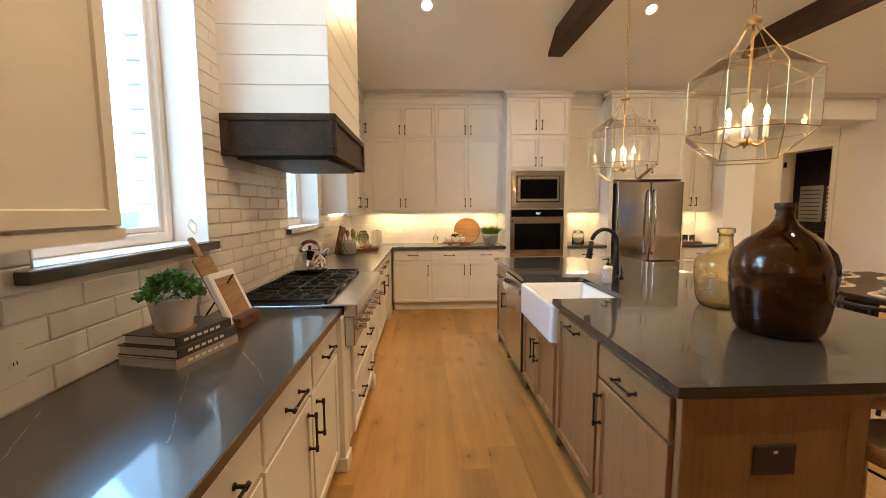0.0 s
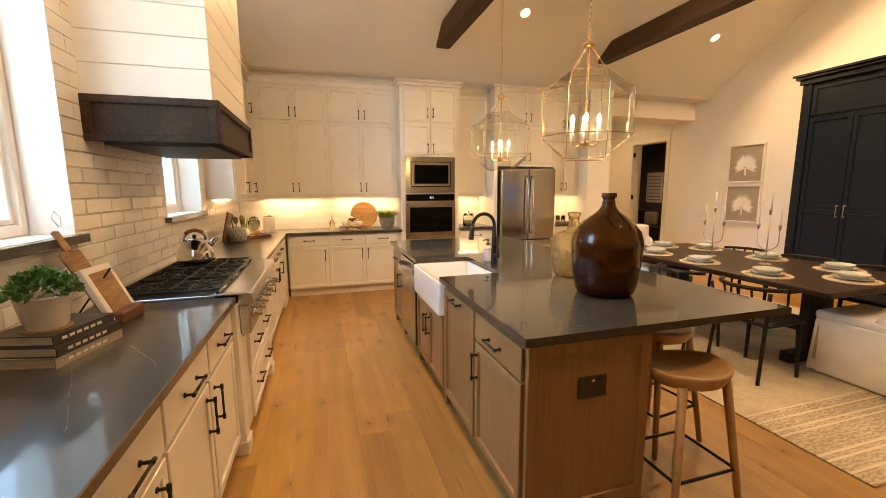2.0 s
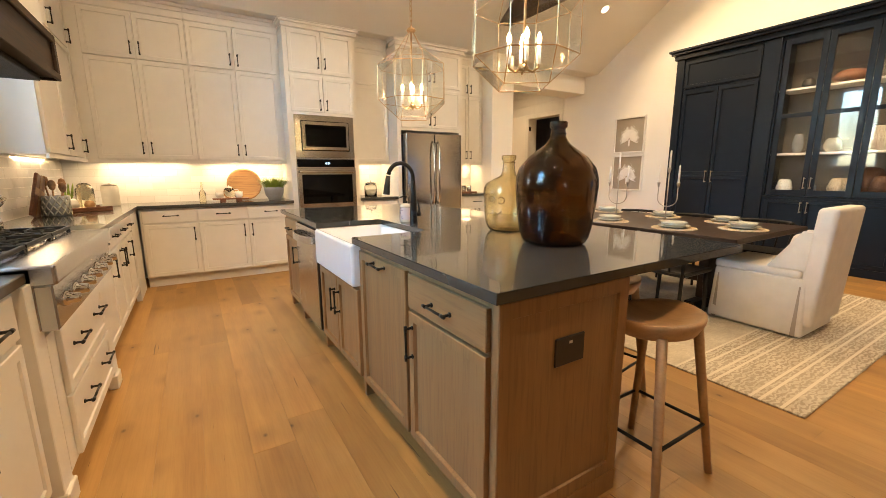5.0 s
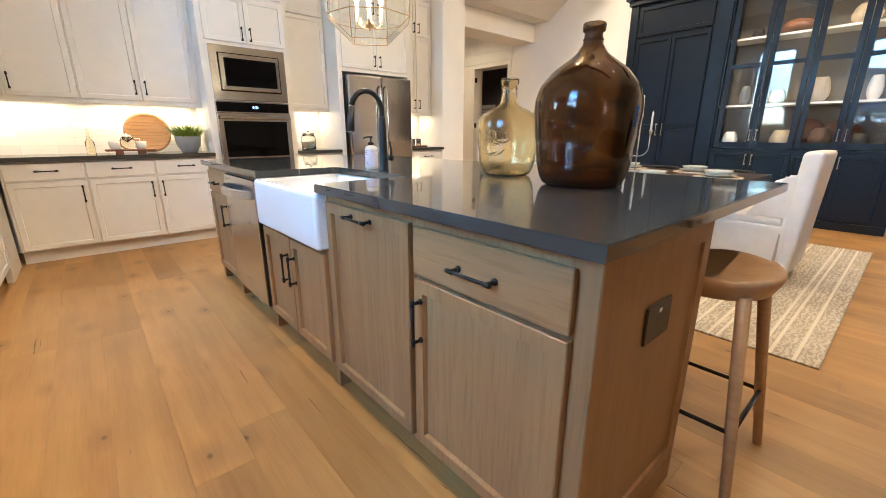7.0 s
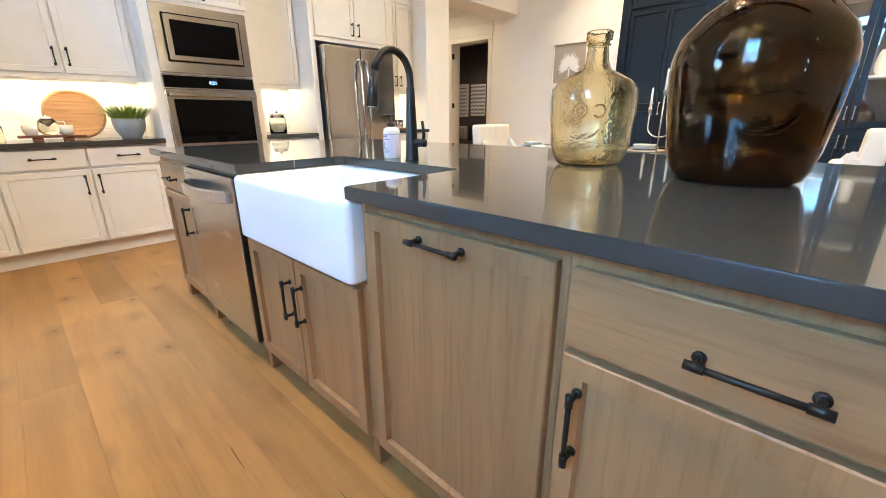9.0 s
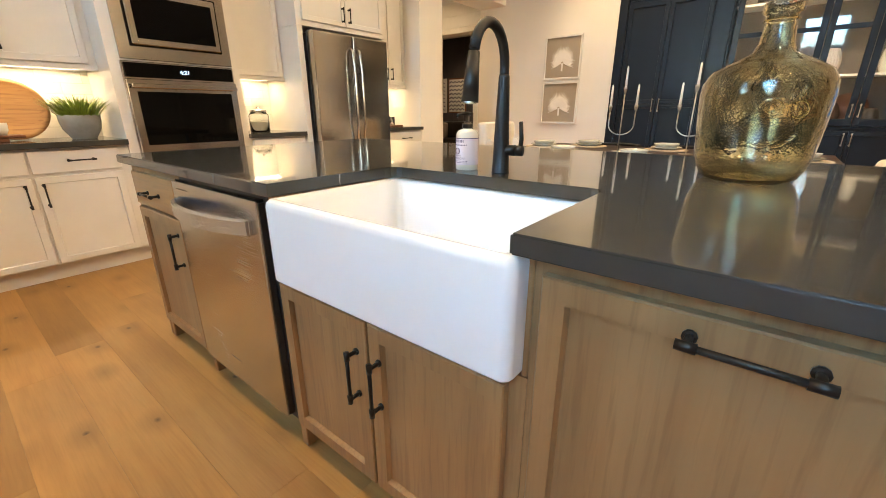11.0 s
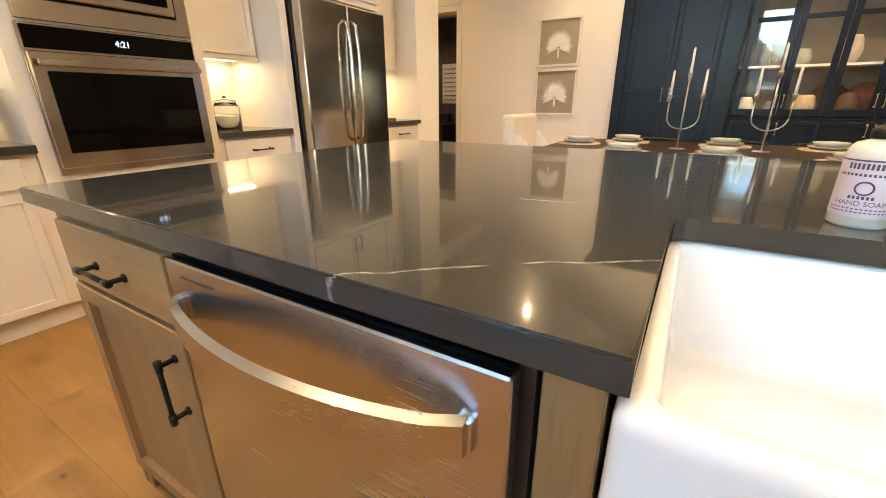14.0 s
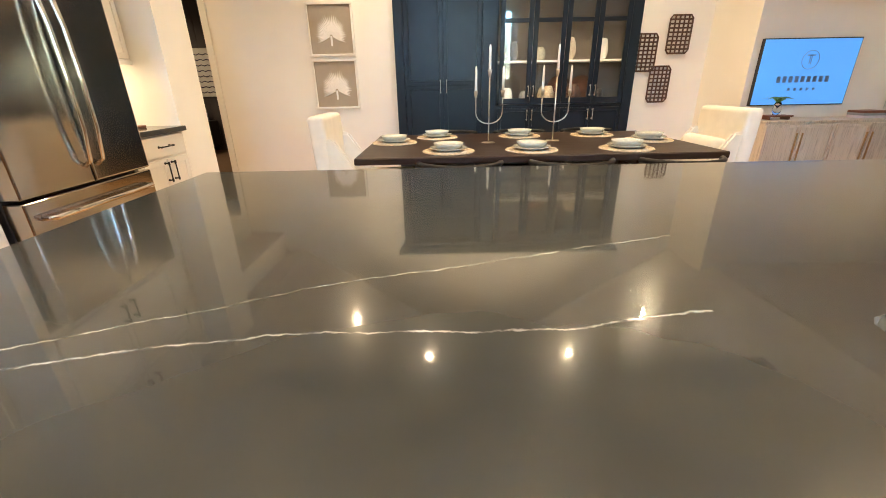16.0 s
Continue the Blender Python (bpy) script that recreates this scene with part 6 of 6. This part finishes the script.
kt = thing("tea_kettle", "polished steel tea kettle with bamboo grip on the range", "kettle", pose(-0.075, 4.06, 0.970, 0, 0, 35) @ Matrix.Scale(1.15, 4))
part("body", lathe([(0.0, 0.0), (0.095, 0.0), (0.108, 0.010), (0.112, 0.03), (0.098, 0.085), (0.070, 0.135), (0.045, 0.155), (0.0, 0.160)], 40), POLISHED, kt, smooth=True)
part("lid_knob", lathe([(0.0, 0.158), (0.010, 0.158), (0.014, 0.175), (0.0, 0.185)], 16), BLACK, kt, smooth=True)
part("spout", tube([(0.07, 0, 0.09), (0.115, 0, 0.125), (0.135, 0, 0.150)], 0.020, 14, taper=0.013), POLISHED, kt, smooth=True)
part("handle", tube([(-0.06, 0, 0.13)] + [(0.066 * math.cos(radians(a)), 0, 0.148 + 0.060 * math.sin(radians(a))) for a in range(170, 9, -20)] + [(0.06, 0, 0.13)], 0.009, 10), POLISHED, kt, smooth=True)
part("grip", tube([(0.067 * math.cos(radians(a)), 0, 0.149 + 0.061 * math.sin(radians(a))) for a in range(140, 39, -20)], 0.013, 12), REDWOOD, kt, "bamboo grip", smooth=True)

# corner group
kb = thing("cutting_board", "two-tone wooden cutting board leaning on the tile", "cutting board", pose(-0.20, 5.60, CT, -14, 10, 0))
part("board", box(-0.012, 0.010, -0.12, 0.12, 0, 0.34, 0.006), REDWOOD, kb)
part("inlay", box(0.0095, 0.0125, -0.03, 0.03, 0.0, 0.34), BOARDWOOD, kb)
part("inlay", box(0.0095, 0.0125, -0.12, 0.12, 0.17, 0.225), BOARDWOOD, kb)
cr = thing("utensil_crock", "grey lattice ceramic crock with wooden utensils", "utensil crock", pose(-0.09, 5.72, CT) @ Matrix.Diagonal((1.12, 1.12, 1.05, 1)))
part("inner_cup", lathe([(0.0, 0.0), (0.078, 0.0), (0.078, 0.155), (0.072, 0.155), (0.072, 0.01), (0.0, 0.01)], 28), CONCRETE, cr, smooth=True)
lat = bmesh.new()
for k in range(12):
    for s in (-1, 1):
        tube([(0.081 * math.cos(radians(30 * k + s * 60 * u / 8)), 0.081 * math.sin(radians(30 * k + s * 60 * u / 8)), 0.005 + 0.15 * u / 8) for u in range(9)], 0.006, 6, lat)
part("lattice", lat, STONEWARE, cr, "pale ceramic lattice", smooth=True)
for x, y, tx, ty, h in ((0.02, 0.01, 0.05, 0.02, 0.27), (-0.02, 0.02, -0.05, 0.05, 0.29), (0.0, -0.02, 0.01, -0.06, 0.26), (0.03, -0.02, 0.06, -0.03, 0.24)):
    part("spoon", tube([(x, y, 0.02), (tx, ty, h - 0.06)], 0.006, 8), BOARDWOOD, cr, smooth=True)
    part("spoon_bowl", lathe([(0.0, -0.045), (0.016, -0.03), (0.024, 0.0), (0.018, 0.03), (0.0, 0.042)], 14), BOARDWOOD, cr, m=Matrix.Translation((tx, ty, h - 0.02)) @ Matrix.Diagonal((1, 0.35, 1, 1)), smooth=True)
tray = solid("serving_tray", boxes((-0.19, 0.19, -0.13, 0.13, 0.0, 0.018), (-0.19, 0.19, -0.13, -0.115, 0.018, 0.04), (-0.19, 0.19, 0.115, 0.13, 0.018, 0.04), bevel=0.004), REDWOOD, "reddish wooden serving tray in the corner", "tray", pose(0.0, 6.12, CT, 0, 0, 30))
ware("glass_canister", "tall glass canister with lid on the tray", 0.02, 6.22, CT + 0.019, [(0.0, 0.0), (0.065, 0.0), (0.07, 0.02), (0.07, 0.18), (0.05, 0.20), (0.055, 0.215), (0.03, 0.235), (0.0, 0.24)], OLIVE, "corner canisters")
ware("fruit_bowl", "small white bowl on the tray", -0.08, 6.08, CT + 0.019, pot(0.075, 0.10), WHITEWARE, "corner canisters")
ware("fruit", "orange fruit on the tray", 0.07, 6.06, CT + 0.019, [(0.0, 0.0), (0.03, 0.006), (0.042, 0.04), (0.03, 0.074), (0.0, 0.08)], PLATEWOOD, "corner canisters")
for k in range(3):
    solid("garlic_leaf", lathe([(0.0, 0.0), (0.012, 0.05), (0.006, 0.14), (0.0, 0.17)], 8), GRASS, "green stalk in the small bowl", "greens", pose(-0.10 + 0.02 * k, 6.10, CT + 0.10, 8 * k - 8, 6 * k, 0), "greens", smooth=True)
ware("flour_canister", "cream glass canister with steel lid", 0.13, 6.80, CT, [(0.0, 0.0), (0.075, 0.0), (0.078, 0.01), (0.078, 0.20), (0.070, 0.215), (0.0, 0.215)], PAPER, "corner canisters")
ware("canister_lid", "steel lid of the cream canister", 0.13, 6.80, CT + 0.216, [(0.0, 0.0), (0.068, 0.0), (0.068, 0.012), (0.012, 0.016), (0.010, 0.028), (0.0, 0.030)], POLISHED, "corner canisters")

# north worktop group
ware("oil_bottle", "clear oil bottle with a slim neck", 0.99, 6.87, CT, [(0.0, 0.0), (0.034, 0.0), (0.036, 0.01), (0.036, 0.11), (0.012, 0.15), (0.010, 0.23), (0.013, 0.235), (0.0, 0.236)], OLIVE, "worktop ware")
solid("serving_board", boxes((-0.20, 0.20, -0.085, 0.085, 0.025, 0.042), (-0.12, -0.06, -0.07, 0.07, 0, 0.025), (0.06, 0.12, -0.07, 0.07, 0, 0.025), bevel=0.004), REDWOOD, "footed reddish serving board", "tray", pose(1.29, 6.84, CT))
for x, y in ((1.17, 6.82), (1.38, 6.81)):
    c = thing("tea_cup", "white ceramic cup on the board", "cup", pose(x, y, CT + 0.043), "tea cups")
    part("cup", lathe([(0.0, 0.0), (0.03, 0.0), (0.044, 0.03), (0.046, 0.075), (0.043, 0.075), (0.040, 0.03), (0.0, 0.008)], 28), WHITEWARE, c, smooth=True)
tp_ = thing("tea_pot", "small glass and white tea pot on the board", "tea pot", pose(1.28, 6.87, CT + 0.043))
part("pot", lathe(pot(0.07, 0.12), 28), OLIVE, tp_, smooth=True)
part("lid", lathe([(0.0, 0.118), (0.04, 0.118), (0.03, 0.135), (0.008, 0.14), (0.0, 0.155)], 20), WHITEWARE, tp_, smooth=True)
part("handle", tube([(0.05, 0, 0.10), (0.10, 0, 0.10), (0.105, 0, 0.06), (0.06, 0, 0.03)], 0.006, 8), WHITEWARE, tp_, smooth=True)
solid("round_platter", lathe([(0.0, 0.010), (0.12, 0.010), (0.155, 0.022), (0.175, 0.026), (0.178, 0.018), (0.16, 0.004), (0.0, 0.0)], 56), PLATEWOOD, "round turned wooden platter leaning on the tile", "platter", pose(1.475, 7.025, CT + 0.198, 76, 0, 0) @ Matrix.Scale(1.15, 4), smooth=True)
gp = thing("grass_plant", "bright green grass plant in a grey bowl pot", "plant", pose(1.80, 6.84, CT) @ Matrix.Scale(1.1, 4))
part("pot", lathe([(0.0, 0.0), (0.062, 0.0), (0.066, 0.006), (0.098, 0.06), (0.108, 0.11), (0.109, 0.148), (0.103, 0.15), (0.10, 0.12), (0.0, 0.12)], 36), CONCRETE, gp, smooth=True)
part("soil", lathe([(0.0, 0.128), (0.10, 0.125)], 24), SOIL, gp)
gb = bmesh.new()
for k in range(520):
    a, r = random.uniform(0, 2 * math.pi), 0.095 * math.sqrt(random.random())
    lean = random.uniform(0.1, 0.5) + r * 5.5
    h = random.uniform(0.10, 0.175)
    b0 = Vector((r * math.cos(a), r * math.sin(a), 0.125))
    d = Vector((math.cos(a) * lean, math.sin(a) * lean, 1)).normalized()
    t = Vector((-math.sin(a), math.cos(a), 0)) * 0.0032
    mid = b0 + d * h * 0.6
    tip = b0 + d * h + Vector((math.cos(a), math.sin(a), -0.3)) * 0.02
    v = [gb.verts.new(p) for p in (b0 - t, b0 + t, mid + t * 0.8, mid - t * 0.8)]
    gb.faces.new(v)
    gb.faces.new((v[3], v[2], gb.verts.new(tip)))
part("grass", gb, GRASS, gp)
gj = thing("cookie_jar", "clear glass cookie jar with a round emblem", "jar", pose(3.14, 6.86, CT), "right jars")
part("jar", lathe([(0.0, 0.0), (0.085, 0.0), (0.09, 0.01), (0.09, 0.15), (0.07, 0.18), (0.066, 0.18), (0.085, 0.148), (0.085, 0.012), (0.0, 0.006)], 32), GLASS, gj, smooth=True)
part("lid", lathe([(0.0, 0.182), (0.075, 0.182), (0.075, 0.195), (0.015, 0.205), (0.012, 0.225), (0.0, 0.23)], 28), GLASS, gj, smooth=True)
part("contents", lathe([(0.0, 0.008), (0.08, 0.012), (0.08, 0.09), (0.0, 0.10)], 24), PAPER, gj)
part("emblem", tube([(0.034 * math.sin(radians(a)), -math.sqrt(0.0905 ** 2 - (0.034 * math.sin(radians(a))) ** 2), 0.085 + 0.034 * math.cos(radians(a))) for a in range(0, 361, 20)], 0.0025, 5), WHITEWARE, gj)
ware("green_bottle", "slim green glass bottle beside the oven", 2.95, 7.02, CT, [(0.0, 0.0), (0.032, 0.0), (0.034, 0.01), (0.034, 0.14), (0.012, 0.19), (0.011, 0.26), (0.0, 0.262)], OLIVE, "right jars")
solid("serving_tray", box(-0.15, 0.15, -0.10, 0.10, 0, 0.02, 0.004), REDWOOD, "low wooden tray beside the refrigerator", "tray", pose(4.85, 6.84, CT))
for x in (4.79, 4.90):
    ware("glass_tumbler", "glass tumbler on the tray", x, 6.84, CT + 0.021, [(0.0, 0.0), (0.035, 0.0), (0.04, 0.10), (0.037, 0.10), (0.032, 0.008), (0.0, 0.008)], GLASS, "tumblers")


def outlet(m, label="white duplex outlet on the tile"):
    o = thing("wall_outlet", label, "outlet", m, "wall outlets")
    part("plate", box(-0.058, 0.058, -0.008, 0, -0.058, 0.058, 0.003), PLASTIC, o)
    for x in (-0.025, 0.025):
        part("socket", lathe([(0.0, 0.0), (0.016, 0.0), (0.017, -0.002)], 16), PLASTIC, o, m=pose(x, -0.0085, 0, 90))
        part("slots", boxes((x - 0.006, x - 0.004, -0.0098, -0.0085, -0.004, 0.006), (x + 0.004, x + 0.006, -0.0098, -0.0085, -0.004, 0.006)), DARKPLASTIC, o)


for y, z in ((1.95, 1.05), (2.95, 1.06), (4.55, 1.06), (5.25, 1.05)):
    outlet(facing(WX + 0.003, y, z, "E"))

# ---- planks, tiles ----
random.seed(3)
plank_meshes = {}
PW = 0.188


def plank_mesh(length):
    key = round(length, 2)
    if key not in plank_meshes:
        plank_meshes[key] = mesh_of("plank", box(0.0002, PW - 0.0002, 0.0002, key - 0.0002, -0.003, 0.0, 0.0005), FLOOR)
    return plank_meshes[key]


row = 0
x = WX - 0.01
while x < AX:
    y = -5.9 + random.choice([-0.4, -0.9, -1.3, 0.0])
    while y < 9.8:
        ln = random.choice([1.6, 1.9, 2.2])
        ob = new("plank", plank_mesh(ln))
        ob.parent, ob.matrix_basis = floor, pose(x, y, 0)
        y += ln
    x += PW
    row += 1

TH, TL, TJ = 0.0780, 0.262, 0.0042
tile_meshes = {}


def tile_mesh(length):
    key = round(length, 3)
    if key not in tile_meshes:
        tile_meshes[key] = mesh_of("tile", box(0.0, 0.009, 0.0, key, 0.0, TH - TJ, 0.0034), TILE)
    return tile_meshes[key]


def spans(z0, z1, y0, y1, r, holes):
    y = y0 - (TL / 2 if r % 2 else 0.0)
    while y < y1:
        a, b = max(y, y0), min(y + TL - TJ, y1)
        pieces = [(a, b)] if b - a > 0.01 else []
        for h0, h1, g0, g1 in holes:
            if g0 < z1 - 0.02 and g1 > z0 + 0.02:
                pieces = [q for p0, p1 in pieces for q in ((p0, min(p1, h0)), (max(p0, h1), p1)) if q[1] - q[0] > 0.012]
        yield from pieces
        y += TL


tiled = tagged(solid("wall_tile_west", box(WX - 0.0115, WX - 0.0040, -0.2, 5.425, CT - 0.03, 1.30), GROUT, "glossy white brick tile on the range wall", "wall tile", kind="structure"))
hole_list = [(WIN1[0], WIN1[1], WIN1[2] - 0.04, WIN1[3]), (WIN2[0], WIN2[1], WIN2[2] - 0.04, WIN2[3]), (H0 + 0.03, H1 - 0.03, 1.99, 5.0)]
rest = bmesh.new()
count = 0
for r in range(35):
    z0 = CT + 0.001 + TH * r
    for a, b in spans(z0, z0 + TH, 0.0, 5.42 if z0 > 1.38 else BY - 0.012, r, hole_list):
        near = 0.7 < a < 4.1 and z0 < 1.80
        if near and count < 300:
            ob = new("tile", tile_mesh(b - a))
            ob.parent, ob.matrix_basis = tiled, pose(WX - 0.007 + random.uniform(-0.0012, 0.0012), a, z0)
            count += 1
        else:
            box(WX - 0.007, WX + 0.002, a, b, z0, z0 + TH - TJ, 0, rest)
part("far_tiles", rest, TILE, tiled)["kind"] = "stuff"
back = solid("wall_tile_north", box(WX, 5.155, BY - 0.0131, BY - 0.001, CT - 0.03, 1.46), GROUT, "glossy white brick tile above the north worktop", "wall tile", kind="structure")
rest = bmesh.new()
for r in range(7):
    z0 = CT + 0.001 + TH * r
    for a, b in spans(z0, z0 + TH, WX + 0.01, 5.155, r, [(1.978, 2.87, 0, 3), (3.44, 4.545, 0, 3)]):
        box(a, b, BY - 0.014, BY - 0.005, z0, z0 + TH - TJ, 0, rest)
part("far_tiles", rest, TILE, back)["kind"] = "stuff"
